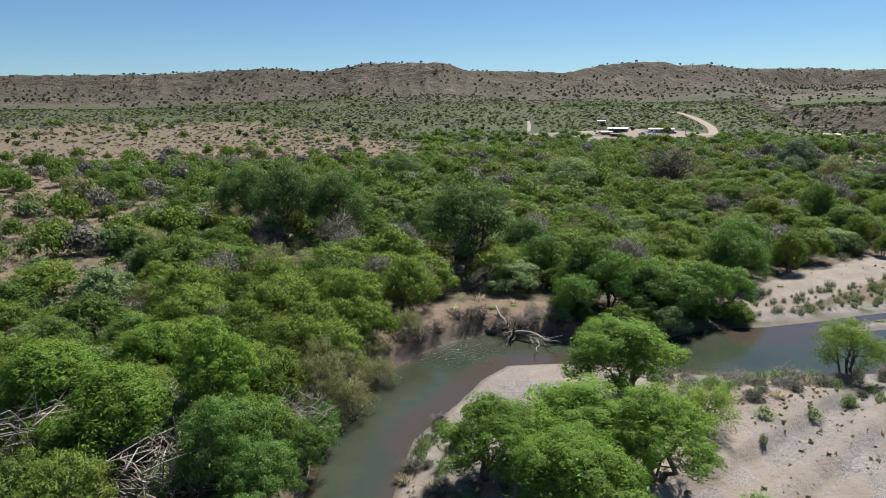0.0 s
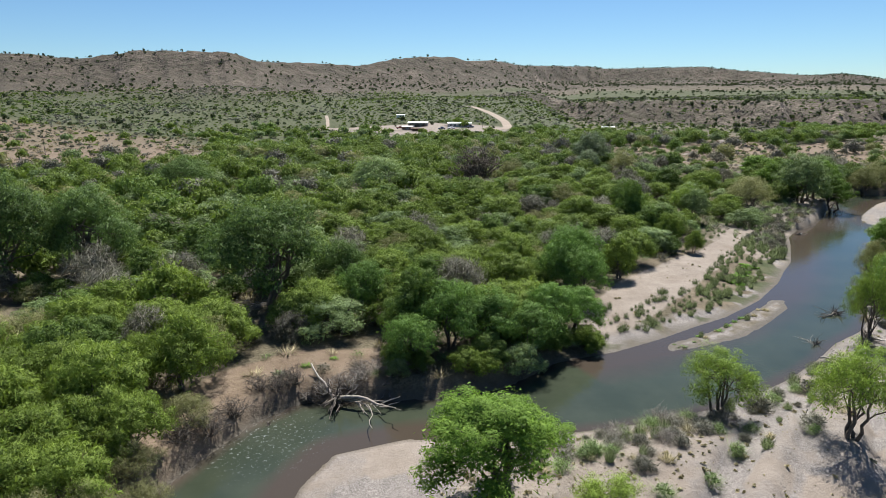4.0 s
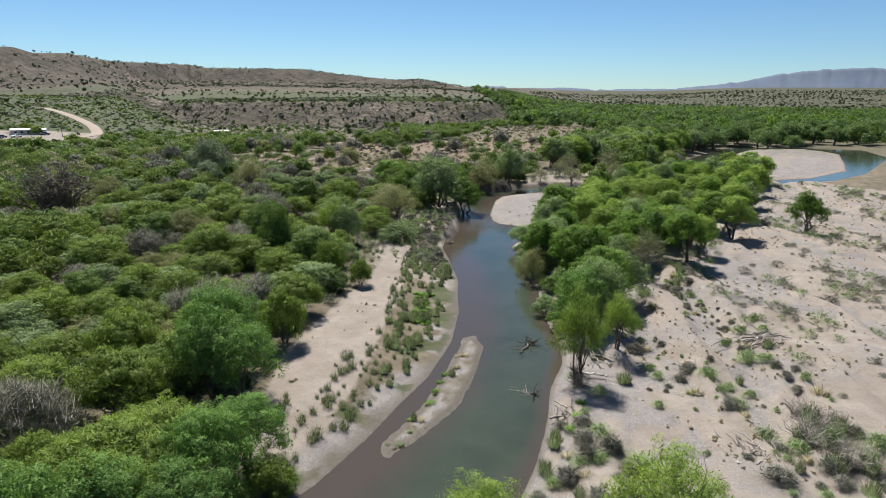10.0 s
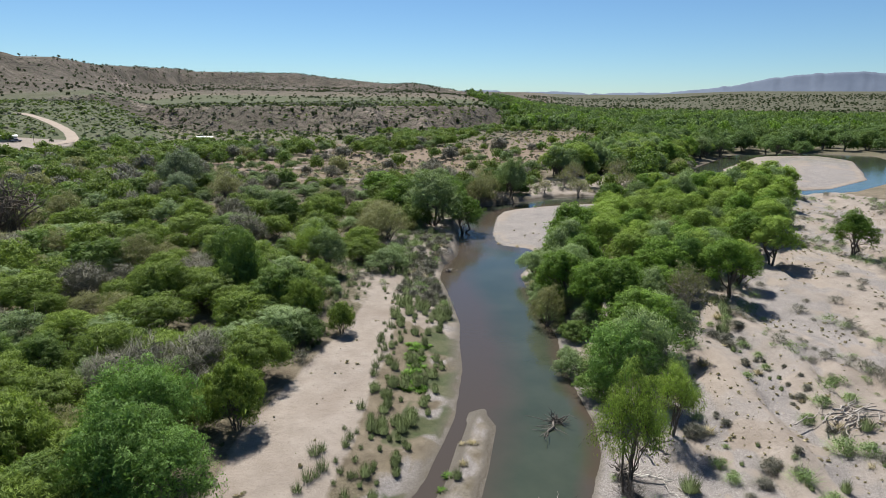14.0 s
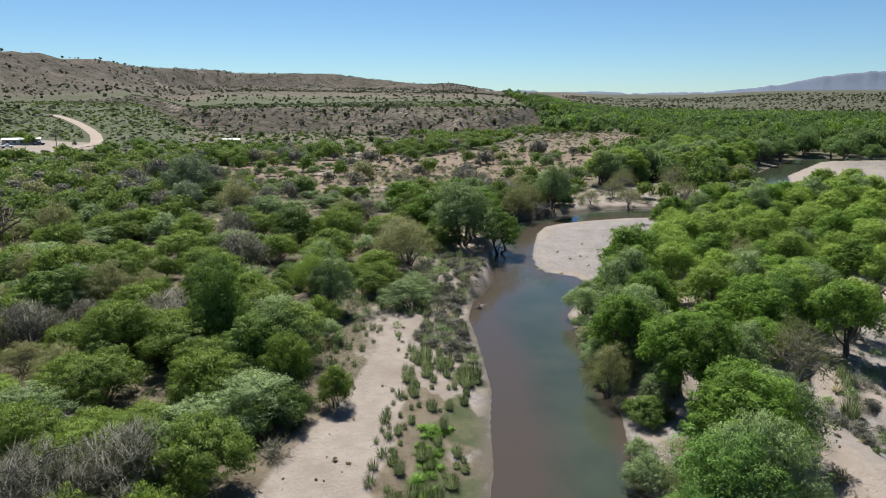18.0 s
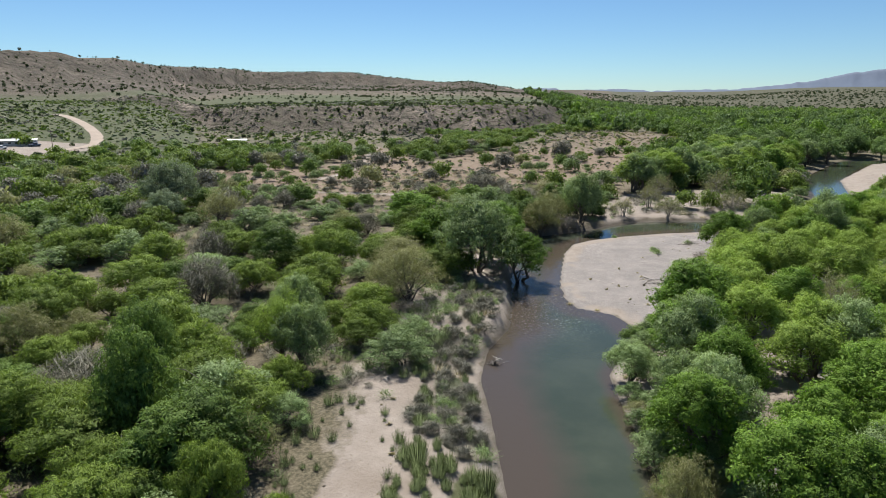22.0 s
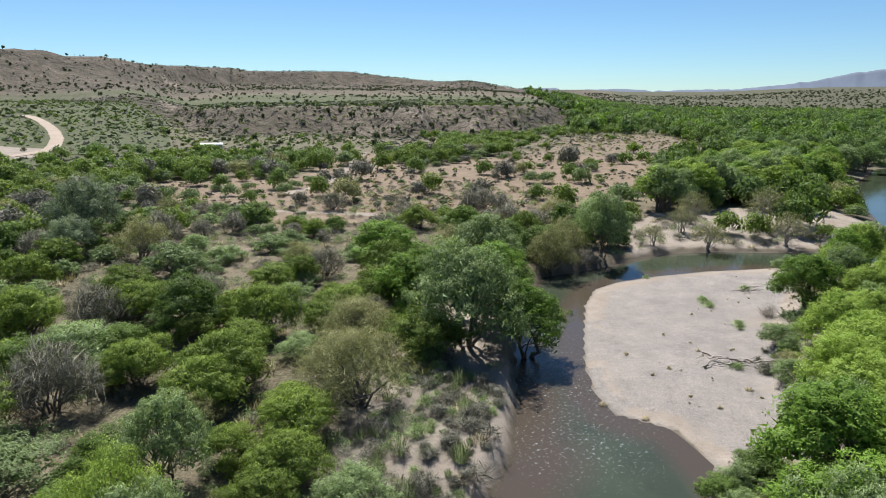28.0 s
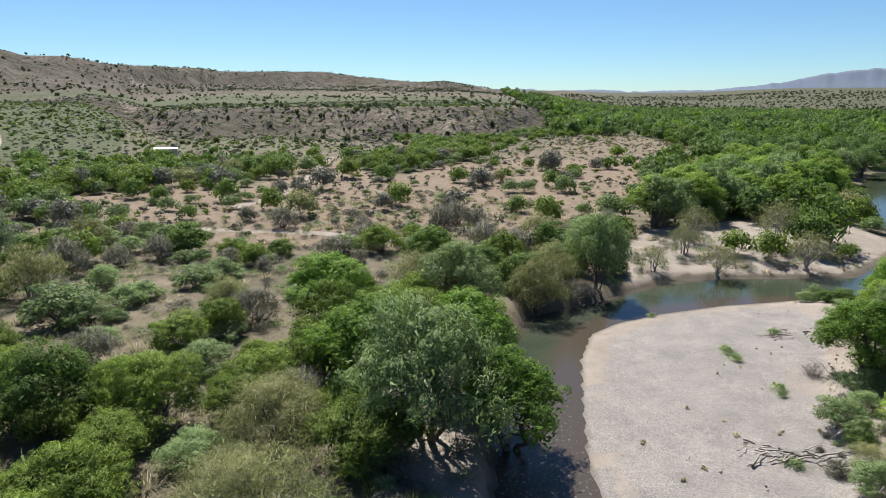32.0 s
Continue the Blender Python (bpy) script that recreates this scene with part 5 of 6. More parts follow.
p, rad, rs = scatter((-5, 30, 260, 125), 1.9, 56, sand_density, 0.2, lambda u: 0.3 + 0.95 * u ** 2)
near_s = edge_distance(p[:, 0], p[:, 1], ROUTE, False)
order = np.argsort(near_s)
pick, others = order[:430], order[430:]
for n in pick:
    shrub(("brush", "sage", "sage", "brush", "brush", "reed", "tuft")[n % 7], p[n, 0], p[n, 1], rad[n] * 1.25)
shrub_stuff("sand_scrub", "low grey shrubs scattered over the pale sand", "brush", p[others][::2], rad[others][::2] * 1.3, 5)
shrub_stuff("sand_sage", "low grey-green shrubs scattered over the pale sand", "sage", p[others][1::2], rad[others][1::2] * 1.3, 6)


def gap_density(p):
    x, y = p[:, 0].copy(), p[:, 1].copy()
    dw = signed(x, y, RIVER)
    south = inside(x, y, np.array(RIGHT_BANK + ((262, 60), (900, 40), (900, -900), (-12, -900)), float))
    return np.where(~south & (dw > 1.0) & (signed(x, y, SAND_PATH) > 0.5) & ~((x > 36) & (x < 104) & (dw < 17)), 0.5, 0)


p, rad, rs = scatter((-110, 40, 240, 250), 2.3, 57, gap_density, 0.2, lambda u: 0.5 + 0.9 * u)
shrub_stuff("gap_scrub", "low grey-brown scrub between the bushes", "brush", p[::3], rad[::3] * 1.2, 6)
shrub_stuff("gap_sage", "grey-green low shrubs between the bushes", "sage", p[2::3], rad[2::3] * 1.2, 8)
shrub_stuff("gap_grass", "straw-coloured dry grass between the bushes", "tuft", p[1::3], rad[1::3] * 1.5, 7)


# thin scrub on the open fields
def field_density(p):
    x, y = p[:, 0].copy(), p[:, 1].copy()
    d = np.zeros(len(x))
    for poly in (CLEARING, BROWN_FIELD, WEST_FIELD, WEST_FLAT):
        d = np.maximum(d, np.where(inside(x, y, poly), 0.9, 0))
    return d * np.where(fbm(x / 16, y / 16, 3) < 0.45, 0.35, 1.0)


p, rad, rs = scatter((-330, 60, 600, 530), 4.3, 91, field_density, 0.0, lambda u: 0.5 + 1.3 * u ** 2)
tone = rs.uniform(size=len(p))
for leaf, lo, hi in (("brush", 0, 0.36), ("reed", 0.36, 0.62), ("mesquite", 0.62, 0.74), ("grass", 0.74, 1.1)):
    s = (tone >= lo) & (tone < hi)
    plant_stuff("field_scrub", "thin grey and straw-coloured scrub on open ground", "scrub", np.column_stack([p[s], rad[s] * 1.2, rad[s] * 0.95]), leaf, 95, 60, 0.24)


def east_density(p):
    x, y = p[:, 0].copy(), p[:, 1].copy()
    r, az = np.hypot(x - CENTRE[0], y - CENTRE[1]), np.degrees(np.arctan2(x - CENTRE[0], y - CENTRE[1]))
    return np.where((az > 57) & (az < 94) & (r > 1300) & (r < 3000), 0.8, 0) * np.where(fbm(x / 150, y / 150, 3) < 0.45, 0.3, 1.0)


p, rad, rs = scatter((1000, -250, 3000, 1600), 17.0, 92, east_density, 0.0, lambda u: 1.4 + 2.4 * u ** 2)
plant_stuff("east_scrub", "dark scrub over the far valley side", "scrub", np.column_stack([p, rad * 1.2, rad * 1.3]), "juniper", 96, 16, 0.5, lift=0.34)


# bushes leaning over the water along the south bank
def bank_density(p):
    x, y = p[:, 0].copy(), p[:, 1].copy()
    dw = signed(x, y, RIVER)
    south = inside(x, y, np.array(RIGHT_BANK + ((262, 60), (900, 40), (900, -900), (-12, -900)), float))
    d = np.where(south & (x > 84) & (x < 136) & (dw > 0.3) & (dw < 6.5), 0.85, 0)
    return np.where(south & (x > 146) & (x < 230) & (signed(x, y, BAR) > 0.5) & (signed(x, y, BAR) < 6), 0.6, d)


p, rad, rs = scatter((82, 78, 232, 136), 3.0, 93, bank_density, 0.18, lambda u: 1.4 + 1.4 * u)
for (x, y), r in zip(p, rad):
    plant(str(rs.choice(["greybush", "greybush", "tamarisk", "thorn"])), x, y, r * 1.15, r)


def mass_density(p):
    x, y = p[:, 0].copy(), p[:, 1].copy()
    dw = signed(x, y, RIVER)
    south = inside(x, y, np.array(RIGHT_BANK + ((262, 60), (900, 40), (900, -900), (-12, -900)), float))
    return np.where(~south & (dw > 2.5) & (x < -7) & ~inside(x, y, WEST_FLAT), 0.9, 0.0)


p, rad, rs = scatter((-60, 50, -4, 96), 4.4, 61, mass_density, 0.45, lambda u: 2.6 + 1.4 * u)
for (x, y), r in zip(p, rad):
    plant(str(rs.choice(["mesquite", "mesquite", "mesquite", "thorn"])), x, y, r * 1.6, r * 1.05)


def overhang_density(p):
    x, y = p[:, 0].copy(), p[:, 1].copy()
    dw = signed(x, y, RIVER)
    south = inside(x, y, np.array(RIGHT_BANK + ((262, 60), (900, 40), (900, -900), (-12, -900)), float))
    return np.where(~south & (dw > -0.3) & (dw < 4.5) & (x > 13) & (x < 40), 1.0, 0.0)


p, rad, rs = scatter((12, 70, 42, 96), 2.6, 62, overhang_density, 0.0, lambda u: 1.5 + 1.2 * u)
for (x, y), r in zip(p, rad):
    plant(str(rs.choice(["mesquite", "greybush", "thorn", "mesquite"])), x, y, r * 1.45, r)


def edge_density(p):
    x, y = p[:, 0].copy(), p[:, 1].copy()
    dw = signed(x, y, RIVER)
    south = inside(x, y, np.array(RIGHT_BANK + ((262, 60), (900, 40), (900, -900), (-12, -900)), float))
    d = np.where(south & (dw > 0.8) & (dw < 9) & (x > 20) & (x < 62) & (signed(x, y, NEAR_BAR) > 0), 0.75, 0)
    d = np.where(south & (x > -6) & (x < 6) & (y < 56) & (dw > 0.3) & (dw < 5), 0.9, d)
    return d * np.where(fbm(x / 4, y / 4, 2) > 0.45, 1.0, 0.45)


p, rad, rs = scatter((-6, 26, 66, 72), 1.7, 94, edge_density, 0.1, lambda u: 0.55 + 0.75 * u)
for n, ((x, y), s) in enumerate(zip(p, rad)):
    shrub(("brush", "reed", "sage", "brush", "tuft")[n % 5], x, y, s * 1.15)

# flood litter on the sand
def litter_density(p):
    x, y = p[:, 0].copy(), p[:, 1].copy()
    dw = signed(x, y, RIVER)
    south = inside(x, y, np.array(RIGHT_BANK + ((262, 60), (900, 40), (900, -900), (-12, -900)), float))
    d = np.where(south & (dw > 1) & ~inside(x, y, BAR), np.where(fbm(x / 6 + 4, y / 6, 3) > 0.52, 0.8, 0.06), 0)
    d = np.where(inside(x, y, BAR) & (dw > 3), 0.06, d)
    d = np.where(inside(x, y, NEAR_BAR), 0.0, d)
    return np.where(inside(x, y, SAND_PATH), 0.12, d)


p, rad, rs = scatter((-5, 25, 240, 140), 0.9, 97, litter_density, 0.0, lambda u: 0.05 + 0.22 * u ** 3)
plant_stuff("flood_litter", "twigs and dry weeds scattered over the sand", "litter", np.column_stack([p, rad, rad * 0.8]), "grass", 98, 9, 0.7)


# ---- roads, houses, driftwood ----
def ribbon(name, pts, width, mat, label, category, lift=0.12):
    """A strip laid on the ground along a line."""
    pts = np.array(pts, float)
    d = np.concatenate([[0], np.cumsum(np.hypot(*np.diff(pts, axis=0).T))])
    t = np.linspace(0, d[-1], max(int(d[-1] / 2.5), 4))
    x, y = np.interp(t, d, pts[:, 0]), np.interp(t, d, pts[:, 1])
    k = np.ones(5) / 5
    x[2:-2], y[2:-2] = np.convolve(x, k, "valid"), np.convolve(y, k, "valid")
    tx, ty = np.gradient(x), np.gradient(y)
    ln = np.hypot(tx, ty)
    rows = []
    for s in (-0.5, -0.2, 0.2, 0.5):
        w = width * s * (1 + 0.12 * np.sin(t * 0.9 + s * 7))
        px, py = x - ty / ln * w, y + tx / ln * w
        rows.append(np.stack([px, py, terrain(px, py)[0] + lift * (1 - abs(s) * 0.6)], 1))
    me = grid_mesh(name, np.concatenate(rows), 4, len(t))
    me.materials.append(mat)
    return tagged(new(name, me), label, category, kind="structure")


DIRT = plain_material("road_dirt", (0.235, 0.182, 0.142), (0.33, 0.268, 0.216), 1.2, 0.95, 0.4, 0.05)
ribbon("road", ROADS["road"], 6.0, DIRT, "pale dirt road climbing the slope behind the houses", "road", 0.3)
ribbon("track", ROADS["slope_track"], 2.6, DIRT, "faint pale dirt track up the slope", "track", 0.3)
ribbon("track", ROADS["yard_track"], 4.5, DIRT, "pale dirt track leading into the yard", "track", 0.3)

WHITE = plain_material("white_metal", (0.62, 0.62, 0.60), (0.78, 0.78, 0.77), 2.0, 0.5, 0.1)
WALL = plain_material("house_wall", (0.40, 0.37, 0.33), (0.52, 0.48, 0.43), 2.0, 0.8, 0.2)
RUST = plain_material("rusty_metal", (0.14, 0.075, 0.05), (0.26, 0.16, 0.11), 3.0, 0.7, 0.2)
GLASS = plain_material("dark_window", (0.03, 0.035, 0.04), (0.05, 0.055, 0.06), 2.0, 0.1, 0)
TYRE = plain_material("tyre_rubber", (0.02, 0.02, 0.02), (0.03, 0.03, 0.03), 4.0, 0.8, 0)
RED = plain_material("faded_paint", (0.22, 0.05, 0.04), (0.28, 0.08, 0.06), 3.0, 0.4, 0)
BLUE = plain_material("blue_paint", (0.06, 0.08, 0.13), (0.09, 0.11, 0.17), 3.0, 0.4, 0)


def box(x0, x1, y0, y1, z0, z1, edge=0.03):
    bm = bmesh.new()
    bmesh.ops.create_cube(bm, size=1)
    for v in bm.verts:
        v.co = Vector((x0 if v.co.x < 0 else x1, y0 if v.co.y < 0 else y1, z0 if v.co.z < 0 else z1))
    if edge:
        bmesh.ops.bevel(bm, geom=bm.edges[:], offset=edge, segments=1, affect="EDGES")
    me = bpy.data.meshes.new("box")
    bm.to_mesh(me)
    bm.free()
    return me


def gable(lx, ly, z, rise, over=0.4, thick=0.15):
    bm = bmesh.new()
    a, b = lx / 2 + over, ly / 2 + over
    top = [bm.verts.new(c) for c in ((-a, -b, z), (a, -b, z), (a, 0, z + rise), (-a, 0, z + rise), (-a, b, z), (a, b, z))]
    bm.faces.new((top[0], top[1], top[2], top[3]))
    bm.faces.new((top[3], top[2], top[5], top[4]))
    r = bmesh.ops.extrude_face_region(bm, geom=bm.faces[:])
    for g in r["geom"]:
        if isinstance(g, bmesh.types.BMVert):
            g.co.z += thick
    me = bpy.data.meshes.new("roof")
    bm.to_mesh(me)
    bm.free()
    return me


def building(name, x, y, turn, lx, ly, hh, rise, wall, roof, label, windows=3, open_front=False):
    z = min(height(x + dx, y + dy) for dx in (-lx / 2, 0, lx / 2) for dy in (-ly / 2, 0, ly / 2))
    ob = tagged(new(name), label, "house" if name == "house" else "shed")
    ob.matrix_basis = pose(x, y, z - 0.1, 0, 0, turn)
    part("wall", box(-lx / 2, -lx / 2 + 0.2, -ly / 2, ly / 2, -1, hh), wall, ob)
    part("wall", box(lx / 2 - 0.2, lx / 2, -ly / 2, ly / 2, -1, hh), wall, ob)
    part("wall", box(-lx / 2 + 0.2, lx / 2 - 0.2, ly / 2 - 0.2, ly / 2, -1, hh), wall, ob)
    if open_front:
        for k in range(4):
            px = -lx / 2 + 0.5 + k * (lx - 1) / 3
            part("post", box(px - 0.1, px + 0.1, -ly / 2 + 0.1, -ly / 2 + 0.3, -1, hh), wall, ob)
    else:
        part("wall", box(-lx / 2 + 0.2, lx / 2 - 0.2, -ly / 2, -ly / 2 + 0.2, -1, hh), wall, ob)
        for k in range(windows):
            px = -lx / 2 + (k + 0.7) * lx / (windows + 0.4)
            w = part("window", box(px - 0.8, px + 0.8, -ly / 2 - 0.06, -ly / 2 + 0.05, 1.0, 2.2), WHITE, ob)
            part("pane", box(px - 0.7, px + 0.7, -ly / 2 - 0.09, -ly / 2 - 0.04, 1.1, 2.1, 0), GLASS, w)
        part("door", box(lx * 0.3 - 0.5, lx * 0.3 + 0.5, -ly / 2 - 0.06, -ly / 2 + 0.04, 0, 2.1), RUST, ob)
    part("roof", gable(lx, ly, hh, rise), roof, ob)
    return ob


building("shed", 116, 458, -22, 13.5, 7, 3.0, 0.9, WALL, WHITE, "long open-fronted shed with a white metal roof", 0, True)
building("house", 141, 441, -18, 16, 7, 2.6, 0.7, WALL, WHITE, "long low house with white roof and dark windows", 5)
building("shed", 104, 440, -22, 7, 4.5, 2.3, 0.5, RUST, WHITE, "small brown shed with a pale roof", 1)
building("shed", 108, 430, -22, 7, 4, 1.9, 0.4, RUST, RUST, "rusty low shed in the yard", 0, True)
building("shed", 118, 520, -20, 6, 4, 2.6, 0.6, WHITE, WHITE, "small white hut up the slope", 1)
building("shed", 242, 417, -30, 10, 5, 3.2, 0.6, WALL, WHITE, "lone shed with a bright white roof among the bushes", 1)


def wheel_mesh(r, w):
    bm = bmesh.new()
    bmesh.ops.create_cone(bm, cap_ends=True, segments=12, radius1=r, radius2=r, depth=w, matrix=Matrix.Rotation(math.pi / 2, 4, "X"))
    me = bpy.data.meshes.new("wheel")
    bm.to_mesh(me)
    bm.free()
    return me


def truck(x, y, turn, paint, label):
    ob = tagged(new("pickup_truck"), label, "truck")
    ob.matrix_basis = pose(x, y, height(x, y), 0, 0, turn)
    part("body", box(-2.6, 2.6, -0.95, 0.95, 0.45, 1.1, 0.12), paint, ob)
    cab = part("cab", box(-0.6, 1.1, -0.85, 0.85, 1.1, 1.8, 0.2), paint, ob)
    part("window", box(-0.45, 0.95, -0.87, 0.87, 1.3, 1.65, 0.02), GLASS, cab)
    for sx in (-1.7, 1.7):
        for sy in (-0.85, 0.85):
            w = part("wheel", wheel_mesh(0.4, 0.28), TYRE, ob)
            w.location = (sx, sy, 0.4)
    return ob


truck(131, 428, 10, WHITE, "white pickup truck parked in the dirt yard")
truck(124, 427, 30, BLUE, "dark blue pickup truck parked in the dirt yard")
truck(100, 446, -15, RED, "faded red pickup truck parked beside the shed")
truck(146, 433, 5, BLUE, "dark pickup truck parked before the house")


def utility_pole(x, y):
    ob = tagged(new("utility_pole"), "wooden utility pole with a crossarm beside the yard", "pole")
    ob.location = (x, y, height(x, y) - 0.3)
    c, q = tubes([(np.array([(0, 0, 0), (0, 0, 4.5), (0, 0, 9)]), np.array([0.16, 0.13, 0.1]))], 6)
    part("post", quads_mesh("post", c, q), DARKWOOD, ob)
    part("crossarm", box(-1.1, 1.1, -0.06, 0.06, 8.2, 8.4), DARKWOOD, ob)


utility_pole(104, 426)
utility_pole(150, 420)
utility_pole(-86, 340)


def log_part(ob, rs, a, b, r, mat, name="log"):
    c, q = tubes([limb(rs, a, b, r, r * 0.45, 6, 0.12)], 6)
    return part(name, quads_mesh(name, c, q), mat, ob)


def log_pile(x, y, spread, n, turn, seed, label, mat=DEADWOOD):
    """Flood debris: a heap of grey logs and sticks that lie roughly one way."""
    rs = np.random.RandomState(seed)
    ob = tagged(new("driftwood_pile"), label, "driftwood")
    ob.matrix_basis = pose(x, y, height(x, y), 0, 0, turn)
    for k in range(n):
        cx, cy = rs.normal(size=2) * (spread * 0.38, spread * 0.20)
        ln, a = spread * rs.uniform(0.25, 0.7), rs.normal() * 0.4
        d = np.array([math.cos(a) * ln / 2, math.sin(a) * ln / 2, rs.normal() * 0.12])
        c = np.array([cx, cy, 0.12 + rs.uniform(0, 0.5) * max(0, 1 - math.hypot(cx, cy) / spread)])
        log_part(ob, rs, c - d, c + d, rs.uniform(0.04, 0.13), mat if k % 5 else DARKWOOD)
    return ob


log_pile(94, 60.5, 6.5, 34, -20, 1, "long heap of grey flood driftwood on the sand")
log_pile(67, 54.5, 4.2, 22, 30, 2, "heap of grey driftwood sticks beside the bushes")
log_pile(78, 73, 4.5, 16, 60, 3, "tangle of grey branches at the foot of the trees")
log_pile(112, 185, 5.0, 18, 10, 4, "pile of dark fallen branches in the thicket", DARKWOOD)
log_pile(158, 125, 5.0, 20, -50, 5, "tangle of grey flood debris at the edge of the bar")
log_pile(189, 133, 4.0, 14, -30, 6, "tangle of grey flood debris on the gravel bar")
log_pile(107, 150, 3.0, 12, 20, 7, "small heap of dark dead branches", DARKWOOD)
log_pile(42, 158, 7.0, 22, -15, 8, "heap of dark fallen limbs in a gap of the thicket", DARKWOOD)
log_pile(64.5, 71, 4.0, 16, 40, 9, "grey driftwood caught on the river bank")
log_pile(106, 175, 3.0, 10, 0, 10, "bleached fallen branches in the thicket", PALEWOOD)
log_pile(143, 160, 5.0, 14, 35, 12, "dark fallen limbs beneath the big tree", DARKWOOD)
log_pile(-2, 105, 7.0, 20, 15, 13, "pale fallen limbs beneath the old cottonwood", DEADWOOD)


def snag(x, y, z, s, turn, seed, label, mat=DEADWOOD, pale=True):
    """An uprooted tree: root wad, trunk and broken branches."""
    rs = np.random.RandomState(seed)
    ob = tagged(new("uprooted_tree"), label, "driftwood")
    ob.matrix_basis = Matrix.LocRotScale((x, y, z), Euler((0, 0, radians(turn))), (s, s, s))
    roots = [limb(rs, (0, 0, 0.6), np.array([rs.normal() * 0.5, rs.normal() * 1.3, 0.6 + rs.normal() * 0.8]), 0.10, 0.02, 5, 0.35) for _ in range(60)]
    c, q = tubes(roots)
    part("root_wad", quads_mesh("root_wad", c, q), DARKWOOD, ob, "tangled dark root wad")
    log_part(ob, rs, (0, 0, 0.6), (4.2, -0.6, 0.5), 0.2, mat, "trunk")
    for k in range(15):
        b = np.array([0.4 + 0.25 * k, -0.06 * k, 0.55])
        log_part(ob, rs, b, b + (rs.uniform(0.5, 2.4), rs.normal() * 1.6, rs.uniform(-0.6, 0.9)), 0.05, mat, "branch")
    if pale:
        log_part(ob, rs, (-0.4, 0.3, 0.5), (-2.9, 2.4, 2.4), 0.14, PALEWOOD, "bleached_log")
    return ob


snag(7.4, 77.2, 0.0, 1.25, -25, 21, "uprooted grey tree with root wad lying in the river")
snag(12.6, 78.6, 0.3, 1.05, 160, 22, "second uprooted tree against the cut bank", DEADWOOD, False)
snag(4.6, 78.8, 0.1, 0.8, 60, 23, "grey drift tree caught at the cut bank", DEADWOOD, False)
snag(77.8, 83.0, -0.25, 0.75, 200, 24, "dark drifted tree stranded in mid river", DARKWOOD, False)
snag(66, 75.3, -0.3, 0.5, 100, 25, "half-sunk grey branch near the bank", DEADWOOD, False)
snag(114.3, 125.2, -0.2, 0.45, 30, 26, "small pale snag stuck in the shallows", PALEWOOD, False)
snag(0.6, 75.4, -0.3, 0.35, 10, 27, "small dark snag in the shallows", DARKWOOD, False)
snag(72.6, 74.0, 0.3, 0.8, -60, 28, "broken pale limb beneath the bank trees", PALEWOOD, False)

DEAD_BRUSH = []
for v in range(3):
    c, q = tubes(twiggy(np.random.RandomState(120 + v), 2.2, 2.2, 130, 0.028, 0.45, 0.3), 3)
    m_ = quads_mesh("dead_brush", c, q)
    m_.materials.append(DARKWOOD if v == 0 else DEADWOOD)
    DEAD_BRUSH.append(m_)


def dead_brush(x, y, s, v=1, label="dense leafless grey-brown brush"):
    o = tagged(new("dead_brush", DEAD_BRUSH[v]), label, "brush")
    o.matrix_basis = Matrix.LocRotScale((x, y, height(x, y) - 0.1), Euler((0, 0, rnd.uniform(0, 6.28))), (s, s, s))


for x, y, s in ((-4.5, 73, 1.2), (0, 79, 0.9), (15, 79, 1.0), (10, 80.5, 0.8), (-6.5, 71.5, 1.0), (-2.6, 75.4, 1.1), (1.8, 79, 0.9), (3.4, 80, 1.0), (70.6, 72.4, 0.8), (72.6, 73.8, 0.7)):
    dead_brush(x, y, s, 0, "dark leafless brush hanging over the cut bank")
for x, y, s in ((8.6, 78.6, 1.0), (6.4, 78.9, 0.9), (10.4, 79.0, 1.0), (12.4, 79.6, 0.9)):
    dead_brush(x, y, s, 1, "tangle of grey drift branches against the cut bank")
for x, y, s in ((-23, 46.5, 3.2), (-29, 46, 3.4), (-17.5, 47, 2.6), (-33, 44, 3.2), (-21, 41, 3.0), (-14.5, 49.5, 2.2)):
    dead_brush(x, y, s, 2, "tall pale leafless brush standing among the trees")
for x, y, s in ((72.5, 51, 1.3), (75, 50, 1.2), (70, 47.5, 1.3), (77, 52.5, 1.0), (184, 161, 1.6), (186, 160, 1.3), (110, 137, 0.9), (113, 139, 0.8), (105, 134, 0.8), (118, 141, 0.9), (92, 150, 1.4), (72, 140, 1.4), (60, 128, 1.5),
                (36, 64.5, 0.9), (41, 62, 0.9), (30, 62, 0.9), (33, 60, 0.8), (104, 93.5, 1.1), (110, 99, 1.2), (116, 105, 1.3), (123, 107, 1.4), (150, 116, 1.2), (178, 127, 1.0)):
    dead_brush(x, y, s, 1 + int(x) % 2, "leafless grey twiggy brush on sand")

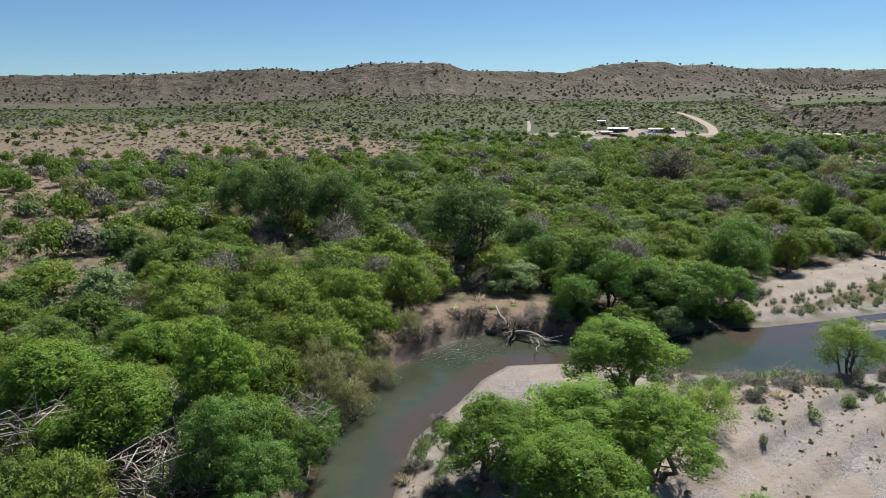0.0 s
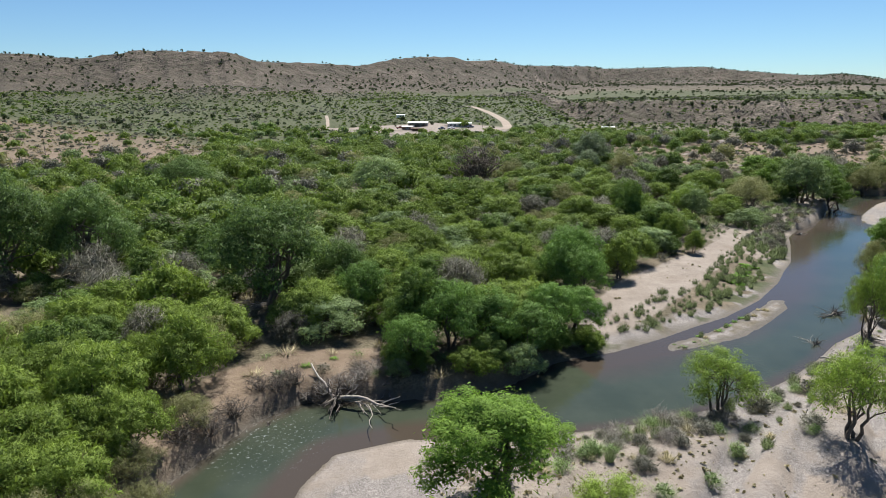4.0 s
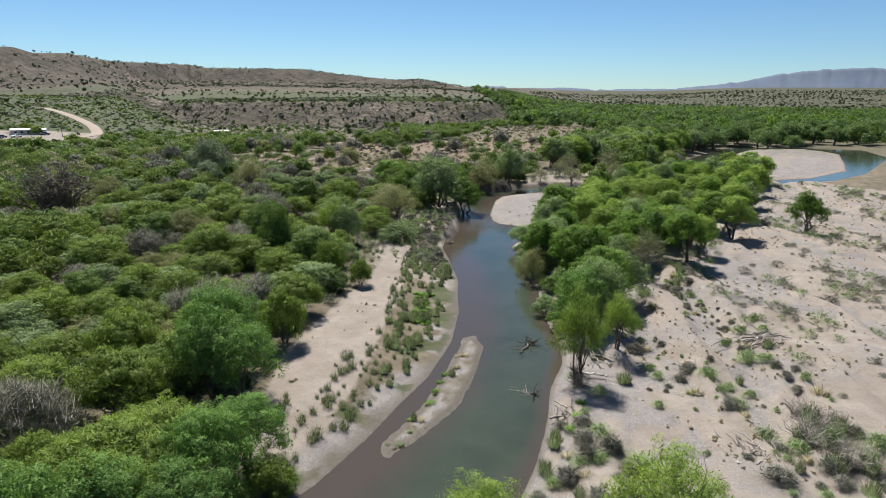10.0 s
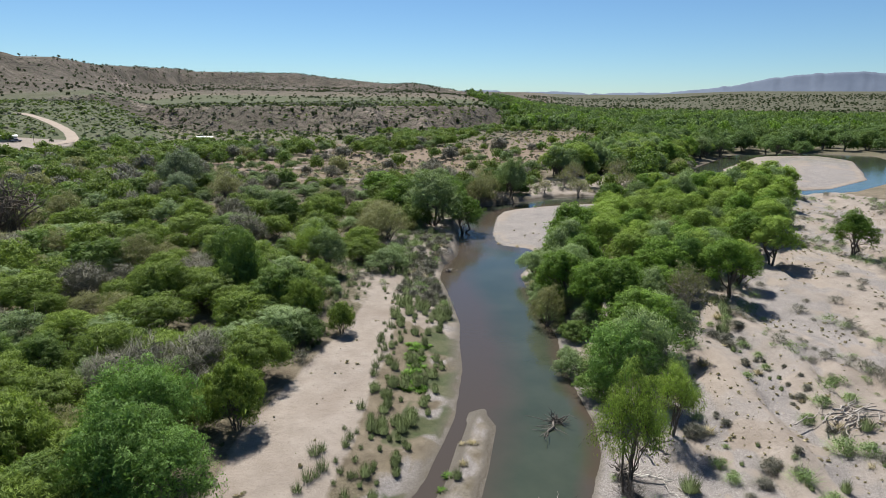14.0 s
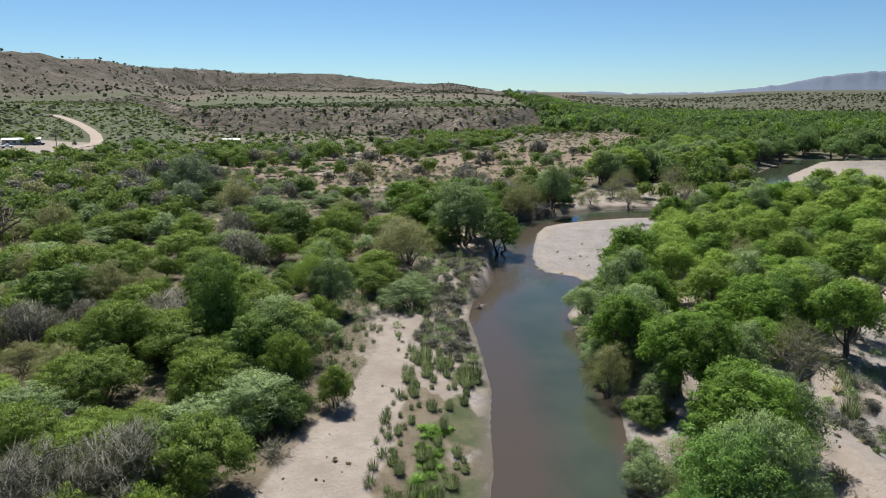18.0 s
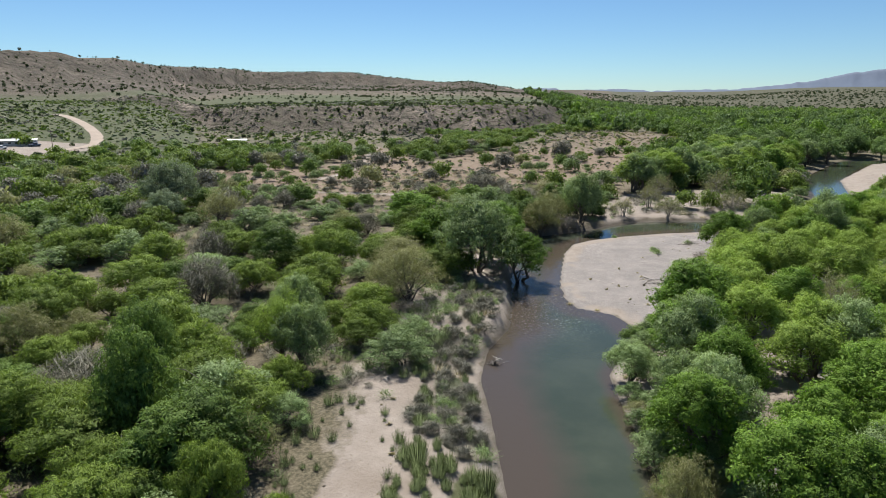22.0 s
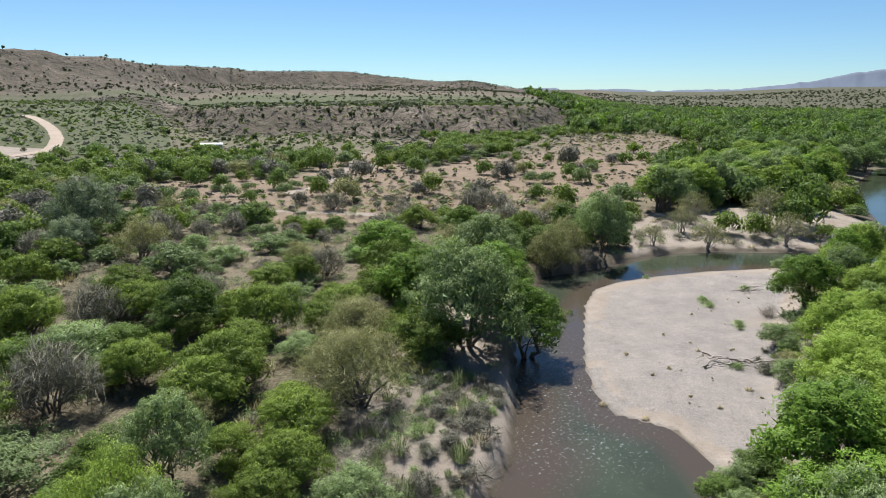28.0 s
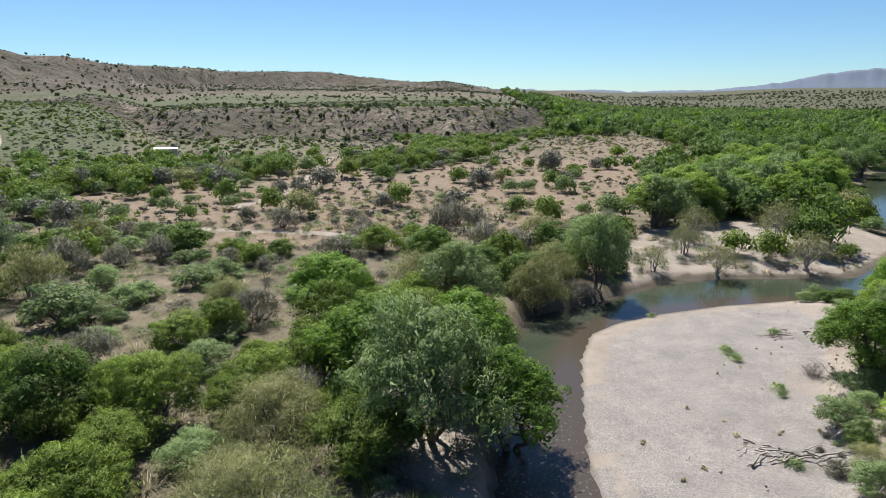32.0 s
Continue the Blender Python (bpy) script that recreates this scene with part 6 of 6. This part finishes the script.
for x, y, s in ((186.3, 149.4, 0.8), (178.4, 136.3, 1.1), (177, 135, 1.0), (179.5, 137, 0.9), (189, 134, 1.1), (172, 129, 1.0), (170.6, 128.4, 0.8), (159, 129.3, 0.5), (161, 131, 0.4), (146.6, 121.9, 0.5), (152, 121, 0.6), (157, 124, 1.0), (139.8, 133.5, 0.6), (141.5, 135, 0.7), (139.6, 131, 0.7), (139.8, 126.5, 0.6)):
    shrub("sage" if s > 0.7 else "tuft", x, y, s)
for x, y, s in ((71, 64, 0.9), (81.6, 59.2, 0.8), (80, 62, 1.3), (78, 60, 1.1), (76, 58, 1.3), (79, 57.5, 1.0), (70, 51.5, 1.6), (73, 49.5, 1.8), (75.5, 51.5, 1.5), (68.5, 48.5, 1.7), (71, 46.5, 1.6), (96, 63, 1.2), (99, 61, 1.2), (103, 63, 1.1), (98, 70.5, 0.8), (28, 53, 1.2), (33, 54, 1.1), (38, 57, 1.2), (26, 60, 1.3)):
    shrub("reed" if int(x * 3) % 3 else "sage", x, y, s)
# green grass at the water's edge
SHRUBS["sedge"] = ("sedge_tuft", "grass", "bright green sedge at the water's edge", [shrub_mesh("sedge_tuft", 130, "green_grass", 0.45, 0.6, 260, 0.03, 1.0, 0.4)])
rs = np.random.RandomState(77)
for k in range(46):
    u, v = rs.uniform(0, 1), rs.normal() * 0.5
    shrub("sedge", 72.5 + 11 * u + v, 97.2 + 8.2 * u - v, rs.uniform(0.5, 1.1))
for x, y in ((62, 84.6), (60, 83.5), (57.5, 82.2), (64, 85.4), (67, 70.4), (64, 69.2), (61.5, 68.3), (5, 83), (8, 84), (2, 82)):
    shrub("sedge", x, y, rs.uniform(0.7, 1.3))
for k in range(40):
    t_, v = rs.uniform(0, 1), rs.normal() * 0.5
    x, y = 49 + 20 * t_ + v * 0.4, 79.7 + 8.0 * t_ - v
    if signed(np.array([x]), np.array([y]), ISLAND)[0] < -0.2:
        shrub(("tuft", "sedge", "reed")[k % 3], x, y, rs.uniform(0.3, 0.75))
